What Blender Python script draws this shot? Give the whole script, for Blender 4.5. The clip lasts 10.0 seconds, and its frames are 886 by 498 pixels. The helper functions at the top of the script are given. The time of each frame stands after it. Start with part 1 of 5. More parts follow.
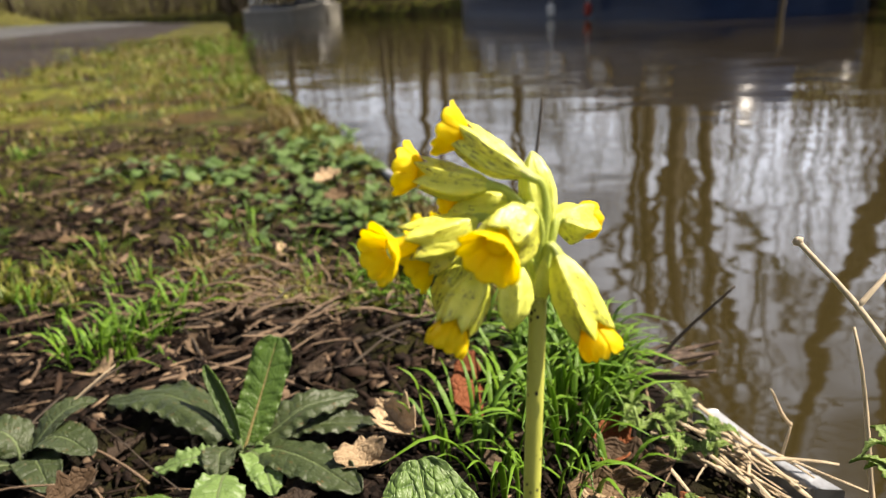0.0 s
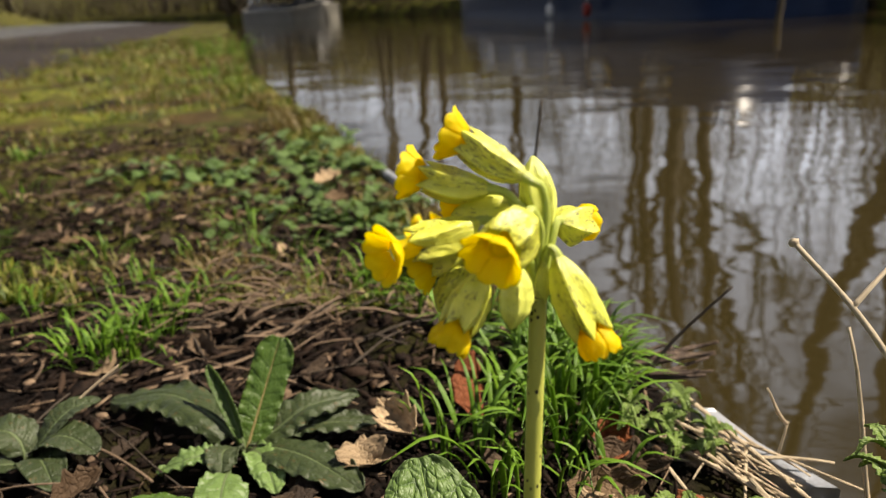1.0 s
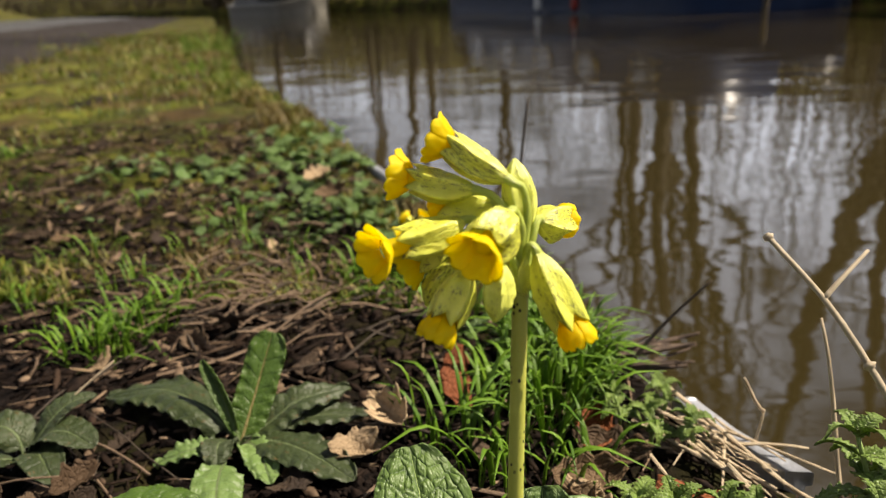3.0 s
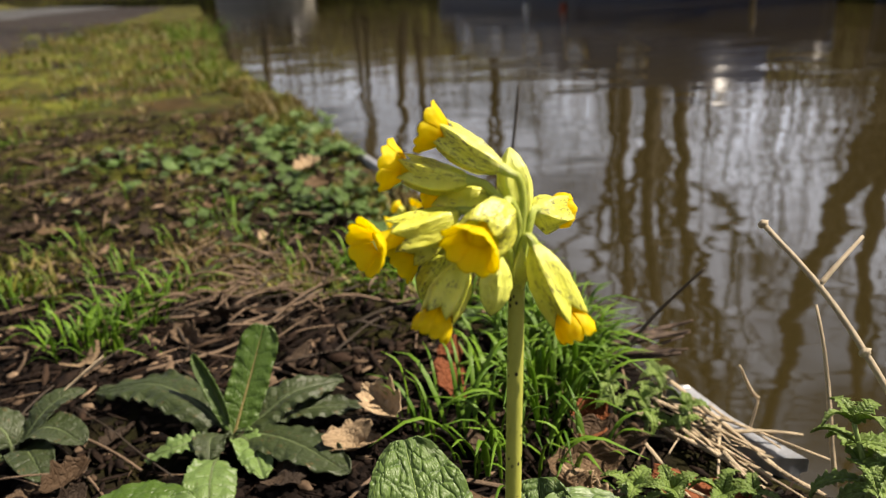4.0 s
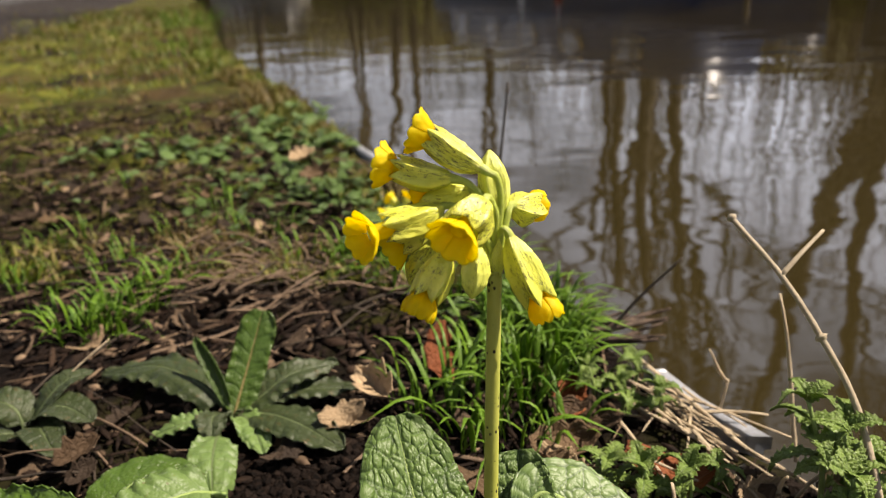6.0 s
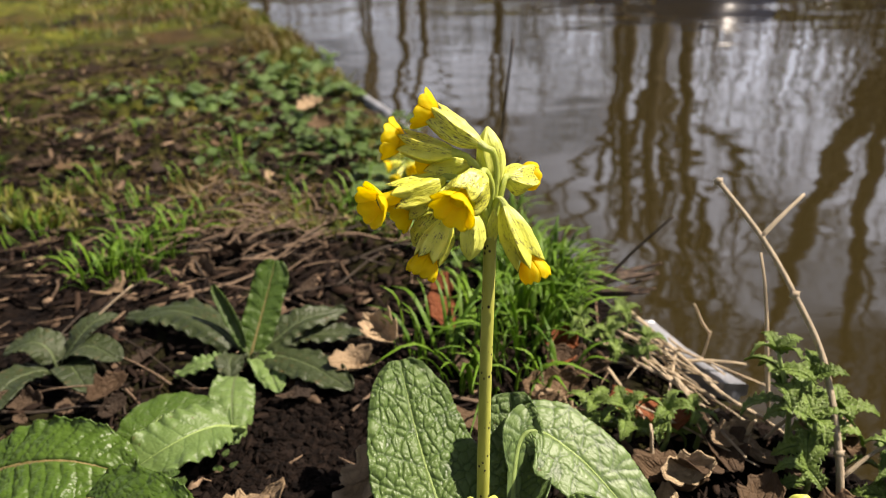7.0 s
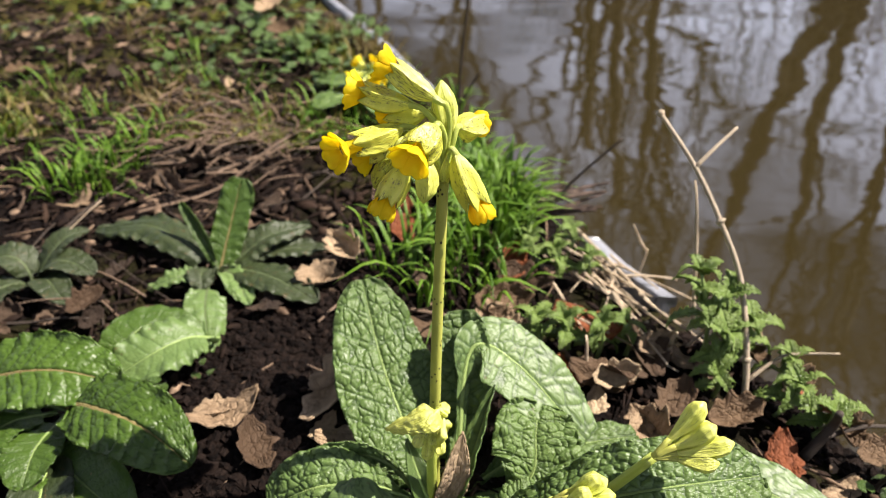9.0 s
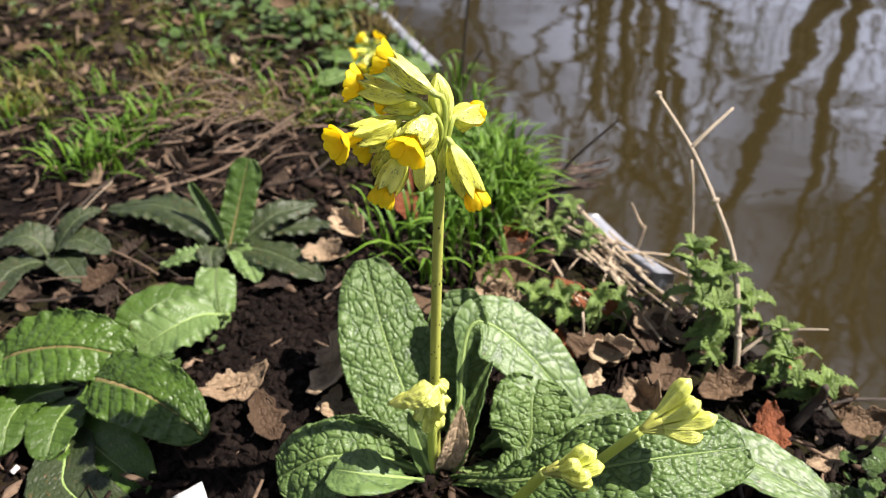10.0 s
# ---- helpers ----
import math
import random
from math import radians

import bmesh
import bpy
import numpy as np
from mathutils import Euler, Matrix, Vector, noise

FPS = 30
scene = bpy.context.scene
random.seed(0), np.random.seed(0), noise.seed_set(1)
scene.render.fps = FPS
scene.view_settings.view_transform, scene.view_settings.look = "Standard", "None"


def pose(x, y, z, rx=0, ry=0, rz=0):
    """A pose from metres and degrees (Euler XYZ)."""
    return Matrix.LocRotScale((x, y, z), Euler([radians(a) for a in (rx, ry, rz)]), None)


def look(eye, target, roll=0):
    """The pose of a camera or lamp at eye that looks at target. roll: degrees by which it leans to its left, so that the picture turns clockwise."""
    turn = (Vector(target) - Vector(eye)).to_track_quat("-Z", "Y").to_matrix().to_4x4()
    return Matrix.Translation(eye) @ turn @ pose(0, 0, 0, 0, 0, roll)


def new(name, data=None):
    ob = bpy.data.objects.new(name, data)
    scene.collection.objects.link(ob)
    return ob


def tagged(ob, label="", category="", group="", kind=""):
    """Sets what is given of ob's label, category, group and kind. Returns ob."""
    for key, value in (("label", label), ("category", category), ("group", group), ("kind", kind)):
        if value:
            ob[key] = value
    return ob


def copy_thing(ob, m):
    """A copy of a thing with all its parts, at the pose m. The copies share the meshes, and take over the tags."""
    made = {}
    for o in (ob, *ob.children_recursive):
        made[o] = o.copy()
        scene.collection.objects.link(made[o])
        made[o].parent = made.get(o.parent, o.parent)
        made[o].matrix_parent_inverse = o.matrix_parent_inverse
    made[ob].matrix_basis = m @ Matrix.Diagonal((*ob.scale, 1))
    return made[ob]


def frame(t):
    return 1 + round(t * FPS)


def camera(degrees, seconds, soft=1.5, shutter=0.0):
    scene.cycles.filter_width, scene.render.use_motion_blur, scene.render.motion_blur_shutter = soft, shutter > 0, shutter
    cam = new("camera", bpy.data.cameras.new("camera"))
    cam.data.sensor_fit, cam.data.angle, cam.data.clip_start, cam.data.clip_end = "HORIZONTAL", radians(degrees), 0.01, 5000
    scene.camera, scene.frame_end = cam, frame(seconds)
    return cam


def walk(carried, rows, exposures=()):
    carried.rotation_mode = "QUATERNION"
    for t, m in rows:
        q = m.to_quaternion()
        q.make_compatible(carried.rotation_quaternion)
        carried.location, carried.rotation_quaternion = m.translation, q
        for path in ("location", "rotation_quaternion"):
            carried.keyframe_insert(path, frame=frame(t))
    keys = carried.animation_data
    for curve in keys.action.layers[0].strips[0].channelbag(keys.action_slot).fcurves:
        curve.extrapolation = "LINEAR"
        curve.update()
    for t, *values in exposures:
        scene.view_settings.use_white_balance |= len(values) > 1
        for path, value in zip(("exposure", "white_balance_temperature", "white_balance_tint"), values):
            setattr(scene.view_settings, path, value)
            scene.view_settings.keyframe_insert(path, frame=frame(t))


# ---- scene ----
# ---- camera and walk ----
cam = camera(65.6, 10.0, soft=0.8)
cam.data.dof.use_dof = True
cam.data.dof.focus_distance = 0.178
cam.data.dof.aperture_fstop = 17.0
PATH = [
    (0, (0.04146, 0.02116, 0.17057), (-0.11044, 0.95105, -0.16444), -3.01),
    (0.5, (0.04139, 0.01963, 0.17127), (-0.10421, 0.95040, -0.16408), -2.60),
    (1, (0.04127, 0.01822, 0.17194), (-0.10908, 0.94851, -0.16266), -2.97),
    (1.5, (0.04098, 0.01752, 0.17374), (-0.11025, 0.94889, -0.15744), -3.00),
    (2, (0.04059, 0.01755, 0.17416), (-0.10251, 0.95019, -0.15705), -2.79),
    (2.5, (0.04156, 0.01309, 0.17539), (-0.09289, 0.94594, -0.15885), -2.75),
    (3, (0.04285, 0.01140, 0.17509), (-0.09225, 0.94104, -0.16771), -3.04),
    (4.5, (0.04143, 0.01532, 0.17472), (-0.07616, 0.94010, -0.18716), -3.39),
    (5, (0.04192, 0.01218, 0.17584), (-0.07612, 0.93721, -0.18524), -3.23),
    (6.5, (0.04700, -0.00806, 0.18575), (-0.06515, 0.90124, -0.21499), -2.77),
    (7, (0.04827, -0.01469, 0.19211), (-0.07141, 0.87234, -0.25381), -2.36),
    (7.5, (0.05048, -0.01691, 0.19577), (-0.03216, 0.85467, -0.28747), -1.14),
    (8, (0.05223, -0.02013, 0.20115), (-0.02653, 0.83223, -0.31585), -0.86),
    (8.5, (0.05322, -0.02352, 0.20559), (-0.00919, 0.80843, -0.34574), -0.39),
    (9, (0.05164, -0.02554, 0.21210), (-0.00917, 0.78876, -0.36515), -0.12),
    (9.5, (0.05287, -0.02726, 0.21608), (-0.01523, 0.76924, -0.38471), -0.66),
    (10, (0.05526, -0.02975, 0.22114), (-0.01643, 0.75654, -0.39254), -0.90),
]
walk(cam, [(t, look(eye, target, roll)) for t, eye, target, roll in PATH],
     [(0, 1.41, 7000, 12), (0.4, 1.23, 7050, 12), (0.9, 1.00, 7100, 11), (3.0, 0.95, 7100, 12), (6.5, 0.94, 7050, 15), (8.5, 1.20, 6550, 17), (10, 1.30, 6200, 17)])

# ---- sky and sun ----
SUN = Vector((0.60, 0.17, 0.78)).normalized()
world = bpy.data.worlds.new("sky")
scene.world = world
world.use_nodes = True
wn, wl = world.node_tree.nodes, world.node_tree.links
wn.clear()
w_out = wn.new("ShaderNodeOutputWorld")
w_bg = wn.new("ShaderNodeBackground")
w_bg.inputs["Strength"].default_value = 0.0132
w_sky = wn.new("ShaderNodeTexSky")
w_sky.sky_type = "NISHITA"
w_sky.sun_disc = False
w_sky.sun_elevation = math.asin(SUN.z)
w_sky.sun_rotation = math.atan2(SUN.x, SUN.y)
w_sky.air_density, w_sky.dust_density = 1.0, 1.5
w_co = wn.new("ShaderNodeTexCoord")
w_map = wn.new("ShaderNodeMapping")
w_map.inputs["Scale"].default_value = (1.0, 1.0, 2.2)
w_map.inputs["Rotation"].default_value = (0, 0, radians(158))
w_noise = wn.new("ShaderNodeTexNoise")
w_noise.inputs["Scale"].default_value = 2.6
w_noise.inputs["Detail"].default_value = 7.0
w_ramp = wn.new("ShaderNodeMapRange")
w_ramp.inputs["From Min"].default_value = 0.41
w_ramp.inputs["To Min"].default_value = 0.04
w_ramp.inputs["From Max"].default_value = 0.62
w_mix = wn.new("ShaderNodeMix")
w_mix.data_type = "RGBA"
w_mix.inputs[7].default_value = (52.0, 57.5, 69.0, 1)
wl.new(w_co.outputs["Generated"], w_map.inputs["Vector"])
wl.new(w_map.outputs[0], w_noise.inputs["Vector"])
wl.new(w_noise.outputs[0], w_ramp.inputs["Value"])
# cloud stands low round the horizon, clear blue above
w_sep = wn.new("ShaderNodeSeparateXYZ")
w_low = wn.new("ShaderNodeMapRange")
w_low.inputs["From Min"].default_value = 0.78
w_low.inputs["From Max"].default_value = 0.46
w_mul = wn.new("ShaderNodeMath")
w_mul.operation = "MULTIPLY"
wl.new(w_co.outputs["Generated"], w_sep.inputs[0])
wl.new(w_sep.outputs[2], w_low.inputs["Value"])
wl.new(w_ramp.outputs[0], w_mul.inputs[0])
wl.new(w_low.outputs[0], w_mul.inputs[1])
wl.new(w_mul.outputs[0], w_mix.inputs[0])
wl.new(w_sky.outputs[0], w_mix.inputs[6])
wl.new(w_mix.outputs[2], w_bg.inputs["Color"])
wl.new(w_bg.outputs[0], w_out.inputs["Surface"])
sun = new("sun", bpy.data.lights.new("sun", "SUN"))
sun.data.energy = 5.0
sun.data.angle = radians(0.53)
sun.data.color = (1.0, 0.925, 0.81)
sun.matrix_world = look(Vector((0, 0, 5)) + SUN * 5, (0, 0, 5))

# ---- materials ----
class Nodes:
    """A material's node tree, with short ways to add and join nodes."""

    def __init__(self, name, rough=0.6, metal=0.0, spec=0.5):
        self.mat = bpy.data.materials.new(name)
        self.mat.use_nodes = True
        self.t = self.mat.node_tree
        self.b = self.t.nodes["Principled BSDF"]
        self.out = self.t.nodes["Material Output"]
        self.b.inputs["Roughness"].default_value = rough
        self.b.inputs["Metallic"].default_value = metal
        self.b.inputs["Specular IOR Level"].default_value = spec

    def add(self, kind, **values):
        n = self.t.nodes.new(kind)
        for k, v in values.items():
            n.inputs[k.replace("_", " ")].default_value = v
        return n

    def join(self, a, b):
        self.t.links.new(a, b)

    def coords(self, kind="Object", scale=(1, 1, 1)):
        c = self.add("ShaderNodeTexCoord")
        m = self.add("ShaderNodeMapping")
        m.inputs["Scale"].default_value = scale
        self.join(c.outputs[kind], m.inputs["Vector"])
        return m.outputs[0]

    def noise(self, co, scale, detail=4.0, rough=0.55):
        n = self.add("ShaderNodeTexNoise", Scale=scale, Detail=detail, Roughness=rough)
        self.join(co, n.inputs["Vector"])
        return n.outputs[0]

    def cells(self, co, scale, feature="DISTANCE_TO_EDGE"):
        n = self.add("ShaderNodeTexVoronoi", Scale=scale)
        n.feature = feature
        self.join(co, n.inputs["Vector"])
        return n.outputs[0]

    def span(self, value, a, b, lo=0.0, hi=1.0):
        n = self.add("ShaderNodeMapRange")
        for i, v in enumerate((a, b, lo, hi)):
            n.inputs[i + 1].default_value = v
        self.join(value, n.inputs[0])
        return n.outputs[0]

    def maths(self, op, a, b):
        n = self.add("ShaderNodeMath")
        n.operation = op
        for i, v in enumerate((a, b)):
            if isinstance(v, (int, float)):
                n.inputs[i].default_value = v
            else:
                self.join(v, n.inputs[i])
        return n.outputs[0]

    def ramp(self, value, stops):
        n = self.add("ShaderNodeValToRGB")
        e = n.color_ramp.elements
        while len(e) < len(stops):
            e.new(0.5)
        for s, (p, c) in zip(e, stops):
            s.position, s.color = p, (*c, 1)
        self.join(value, n.inputs[0])
        return n.outputs[0]

    def blend(self, f, a, b):
        n = self.add("ShaderNodeMix")
        n.data_type = "RGBA"
        for i, v in ((0, f), (6, a), (7, b)):
            if isinstance(v, (tuple, list)):
                n.inputs[i].default_value = (*v, 1)
            elif isinstance(v, (int, float)):
                n.inputs[i].default_value = v
            else:
                self.join(v, n.inputs[i])
        return n.outputs[2]

    def chance(self):
        return self.add("ShaderNodeObjectInfo").outputs["Random"]

    def island(self):
        return self.add("ShaderNodeNewGeometry").outputs["Random Per Island"]

    def colour(self, c):
        if isinstance(c, tuple):
            self.b.inputs["Base Color"].default_value = (*c, 1)
        else:
            self.join(c, self.b.inputs["Base Color"])

    def bump(self, h, strength, distance):
        n = self.add("ShaderNodeBump", Strength=strength, Distance=distance)
        self.join(h, n.inputs["Height"])
        self.join(n.outputs[0], self.b.inputs["Normal"])
        return n.outputs[0]

    def leafy(self, c, amount, normal=None):
        """Lets part of the light through, as leaves and petals do."""
        tr = self.add("ShaderNodeBsdfTranslucent")
        if isinstance(c, tuple):
            tr.inputs["Color"].default_value = (*c, 1)
        else:
            self.join(c, tr.inputs["Color"])
        mx = self.add("ShaderNodeMixShader")
        mx.inputs[0].default_value = amount
        self.join(self.b.outputs[0], mx.inputs[1])
        self.join(tr.outputs[0], mx.inputs[2])
        self.join(mx.outputs[0], self.out.inputs["Surface"])


def make_soil():
    m = Nodes("soil", 0.9, spec=0.10)
    co = m.coords()
    fine = m.noise(co, 260, 6, 0.7)
    mid = m.noise(co, 45, 5, 0.6)
    big = m.noise(co, 4.0, 4, 0.6)
    earth = m.ramp(fine, [(0.30, (0.0020, 0.0013, 0.0010)), (0.52, (0.0054, 0.0034, 0.0026)), (0.70, (0.0185, 0.0118, 0.0088))])
    litter = m.ramp(m.noise(co, 120, 5, 0.7), [(0.35, (0.0045, 0.003, 0.00225)), (0.6, (0.0145, 0.0088, 0.0062)), (0.75, (0.062, 0.040, 0.0275))])
    base = m.blend(m.span(mid, 0.50, 0.64), earth, litter)
    green = m.ramp(m.noise(co, 38, 6, 0.7), [(0.3, (0.022, 0.028, 0.004)), (0.5, (0.088, 0.100, 0.0115)), (0.68, (0.200, 0.178, 0.034))])
    green = m.blend(m.span(m.noise(co, 2.2, 4, 0.6), 0.46, 0.58, 0.0, 0.75), green, (0.020, 0.024, 0.006))
    worn = m.span(m.noise(co, 7.0, 5, 0.65), 0.47, 0.58)
    green = m.blend(m.maths("MULTIPLY", worn, 0.85), green, (0.060, 0.036, 0.016))
    sep = m.add("ShaderNodeSeparateXYZ")
    m.join(co, sep.inputs[0])
    near = m.maths("MAXIMUM", m.maths("ABSOLUTE", m.maths("SUBTRACT", sep.outputs[1], 0.2), 0.0), m.maths("MULTIPLY", m.maths("ABSOLUTE", sep.outputs[0], 0.0), 0.5))
    away = m.span(m.maths("ADD", near, m.maths("MULTIPLY", m.noise(co, 5.0, 5, 0.65), 1.6)), 0.85, 1.55)
    cover = m.maths("MULTIPLY", away, m.span(big, 0.34, 0.50))
    m.colour(m.blend(cover, base, green))
    m.bump(m.maths("ADD", fine, mid), 0.9, 0.003)
    return m.mat


def make_water():
    m = Nodes("canal_water", 0.03, spec=0.5)
    m.b.inputs["IOR"].default_value = 1.65
    co = m.coords()
    silt = m.noise(co, 0.6, 3, 0.5)
    m.colour(m.ramp(silt, [(0.3, (0.022, 0.0165, 0.0055)), (0.7, (0.030, 0.0225, 0.0078))]))
    wave = m.noise(m.coords(scale=(1.6, 2.4, 1.0)), 1.6, 2, 0.45)
    small = m.noise(m.coords(scale=(9.0, 14.0, 1.0)), 2.0, 2, 0.5)
    m.bump(m.maths("ADD", wave, m.maths("MULTIPLY", small, 0.045)), 0.75, 0.008)
    return m.mat


def make_calyx(name, pale, deep, spots):
    m = Nodes(name, 0.40, spec=0.85)
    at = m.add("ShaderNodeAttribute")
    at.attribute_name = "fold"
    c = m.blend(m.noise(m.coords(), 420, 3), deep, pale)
    # shade of the pleat valleys, painted in as a darker green
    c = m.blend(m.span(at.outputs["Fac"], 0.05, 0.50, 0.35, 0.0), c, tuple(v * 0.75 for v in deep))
    streak = m.noise(m.coords("UV", (54, 5.5, 1)), 1.0, 7, 0.82)
    lot = m.maths("MULTIPLY", m.chance(), 0.16)
    patch = m.maths("ADD", m.noise(m.coords("UV", (5, 2.4, 1)), 1.0, 4, 0.65), lot)
    dark = m.maths("MULTIPLY", m.span(streak, 0.530 - spots, 0.565 - spots), m.span(patch, 0.545, 0.61))
    dark = m.maths("MULTIPLY", dark, 0.88)
    c = m.blend(dark, c, (0.026, 0.030, 0.008))
    m.colour(c)
    m.bump(m.noise(m.coords("UV", (34, 6, 1)), 1.0, 4), 0.6, 0.0007)
    m.leafy(c, 0.22)
    return m.mat


def make_petal():
    m = Nodes("petal_yellow", 0.5, spec=0.3)
    uv = m.add("ShaderNodeTexCoord").outputs["UV"]
    sep = m.add("ShaderNodeSeparateXYZ")
    m.join(uv, sep.inputs[0])
    c = m.ramp(sep.outputs[1], [(0.0, (0.93, 0.70, 0.006)), (0.30, (0.95, 0.79, 0.012)), (1.0, (0.96, 0.85, 0.030))])
    c = m.blend(m.span(m.noise(m.coords(), 900, 2), 0.35, 0.75, 0.0, 0.25), c, (0.93, 0.72, 0.010))
    m.colour(c)
    m.bump(m.noise(m.coords("UV", (9, 2, 1)), 1.5, 3), 0.3, 0.0005)
    m.leafy(c, 0.68)
    return m.mat


def make_stem():
    m = Nodes("flower_stem", 0.5, spec=0.35)
    co = m.coords()
    c = m.blend(m.noise(m.coords(scale=(300, 300, 60)), 1.0, 3), (0.30, 0.33, 0.050), (0.50, 0.50, 0.11))
    low = m.span(m.noise(m.coords(scale=(1, 1, 0.4)), 60, 2), 0.5, 0.7)
    c = m.blend(m.maths("MULTIPLY", low, 0.5), c, (0.24, 0.16, 0.05))
    spot = m.span(m.cells(m.coords(scale=(1, 1, 0.7)), 720, "F1"), 0.20, 0.28, 1.0, 0.0)
    spot = m.maths("MULTIPLY", spot, m.span(m.noise(co, 170, 2), 0.50, 0.56))
    c = m.blend(spot, c, (0.02, 0.016, 0.010))
    m.colour(c)
    m.bump(m.noise(co, 1500, 2), 0.3, 0.0003)
    m.leafy(c, 0.08)
    return m.mat


def make_leaf(name, cell, deep, light, vein, rough, through_light, sheen=0.0, bump=0.0011, blemish=(0.10, 0.06, 0.02), holes=0.0, veined=True):
    """A leaf with a net of sunken veins in its own length and width."""
    m = Nodes(name, rough, spec=0.50)
    warp = m.noise(m.coords("UV", (7, 10, 1)), 1.0, 2)
    uv = m.coords("UV", cell)
    mixv = m.add("ShaderNodeVectorMath")
    mixv.operation = "ADD"
    m.join(uv, mixv.inputs[0])
    m.join(warp, mixv.inputs[1])
    net = m.cells(mixv.outputs[0], 1.0)
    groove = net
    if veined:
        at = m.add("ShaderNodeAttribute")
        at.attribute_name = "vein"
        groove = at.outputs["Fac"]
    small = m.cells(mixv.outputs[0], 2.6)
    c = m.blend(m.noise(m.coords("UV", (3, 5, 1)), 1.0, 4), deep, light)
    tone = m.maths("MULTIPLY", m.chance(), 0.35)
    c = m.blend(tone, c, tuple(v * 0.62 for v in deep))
    # vein colour fills the grooves; on veined leaves it paints in their shade
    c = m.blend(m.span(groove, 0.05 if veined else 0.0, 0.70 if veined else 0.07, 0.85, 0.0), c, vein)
    if holes:
        spots = m.span(m.noise(m.coords("UV", (6, 9, 1)), 1.3, 5, 0.7), 0.66 - holes, 0.72 - holes)
        c = m.blend(spots, c, blemish)
    m.colour(c)
    h = m.maths("ADD", m.span(net, 0.0, 0.32), m.maths("MULTIPLY", m.span(small, 0.0, 0.30), 0.30))
    m.bump(h, 0.85, bump)
    m.leafy(c, through_light)
    return m.mat


def make_grass():
    m = Nodes("grass_blade", 0.45, spec=0.4)
    c = m.blend(m.chance(), (0.066, 0.165, 0.009), (0.165, 0.31, 0.022))
    c = m.blend(m.span(m.noise(m.coords("UV", (2, 6, 1)), 1.0, 3), 0.5, 0.8), c, (0.13, 0.19, 0.04))
    m.colour(c)
    m.bump(m.noise(m.coords("UV", (30, 1, 1)), 1.0, 2), 0.4, 0.0004)
    m.leafy(c, 0.35)
    return m.mat


def make_turf():
    m = Nodes("turf", 0.55, spec=0.3)
    pick = m.ramp(m.island(), [(0.0, (0.040, 0.066, 0.004)), (0.45, (0.105, 0.135, 0.010)), (0.75, (0.185, 0.190, 0.020)), (1.0, (0.40, 0.30, 0.12))])
    big = m.span(m.noise(m.coords(), 1.3, 3), 0.38, 0.62)
    c = m.blend(m.maths("MULTIPLY", big, 0.55), pick, (0.068, 0.130, 0.009))
    dry = m.span(m.noise(m.coords(), 6.0, 4), 0.45, 0.56)
    c = m.blend(m.maths("MULTIPLY", dry, 0.80), c, (0.135, 0.086, 0.034))
    m.colour(c)
    m.leafy(c, 0.3)
    return m.mat


def make_dead(name, a, b, c3):
    m = Nodes(name, 0.75, spec=0.25)
    c = m.ramp(m.chance(), [(0.0, a), (0.5, b), (1.0, c3)])
    vein = m.cells(m.coords("UV", (7, 9, 1)), 1.0)
    c = m.blend(m.span(vein, 0.0, 0.06, 0.22, 0.0), c, tuple(v * 0.55 for v in a))
    c = m.blend(m.span(m.noise(m.coords("UV", (5, 5, 1)), 1.0, 5, 0.7), 0.45, 0.7, 0.0, 0.6), c, tuple(v * 0.4 for v in b))
    m.colour(c)
    m.bump(m.maths("ADD", m.span(vein, 0.0, 0.2), m.noise(m.coords("UV", (20, 20, 1)), 1.0, 3)), 0.6, 0.0009)
    m.leafy(c, 0.12)
    return m.mat


def make_fibre(name, a, b, rough=0.7, stretch=40.0):
    m = Nodes(name, rough, spec=0.3)
    c = m.blend(m.noise(m.coords("UV", (8, 3, 1)), 1.0, 5, 0.7), a, b)
    c = m.blend(m.maths("MULTIPLY", m.chance(), 0.45), c, tuple(v * 0.5 for v in a))
    m.colour(c)
    m.bump(m.noise(m.coords("UV", (stretch, 4, 1)), 1.0, 4), 0.6, 0.0006)
    return m.mat


def make_clod():
    m = Nodes("soil_crumbs", 0.85, spec=0.09)
    c = m.ramp(m.island(), [(0.0, (0.001575, 0.001102, 0.0008925)), (0.6, (0.004725, 0.00315, 0.00252)), (1.0, (0.01785, 0.01208, 0.00945))])
    m.colour(m.blend(m.span(m.noise(m.coords(), 500, 4), 0.4, 0.7), c, (0.012, 0.0072, 0.005)))
    m.bump(m.noise(m.coords(), 700, 5, 0.7), 0.8, 0.0012)
    return m.mat


def make_flake():
    m = Nodes("leaf_litter", 0.8, spec=0.10)
    c = m.ramp(m.island(), [(0.0, (0.0075, 0.0045, 0.003375)), (0.5, (0.0095, 0.0057, 0.0042)), (0.76, (0.032, 0.019, 0.0125)), (1.0, (0.25, 0.175, 0.115))])
    m.colour(m.blend(m.span(m.noise(m.coords(), 300, 4), 0.42, 0.7, 0, 0.6), c, (0.034, 0.021, 0.0135)))
    m.bump(m.noise(m.coords(), 600, 3), 0.5, 0.0008)
    return m.mat


def make_rough(name, stops, scale, rough=0.8, bump=0.01, metal=0.0):
    m = Nodes(name, rough, metal, spec=0.35)
    co = m.coords()
    n = m.noise(co, scale, 6, 0.65)
    c = m.ramp(n, stops)
    m.colour(m.blend(m.span(m.noise(co, scale * 0.15, 3), 0.35, 0.7, 0, 0.4), c, tuple(v * 0.55 for v in stops[0][1])))
    m.bump(m.noise(co, scale * 2.5, 5), 0.5, bump)
    return m.mat


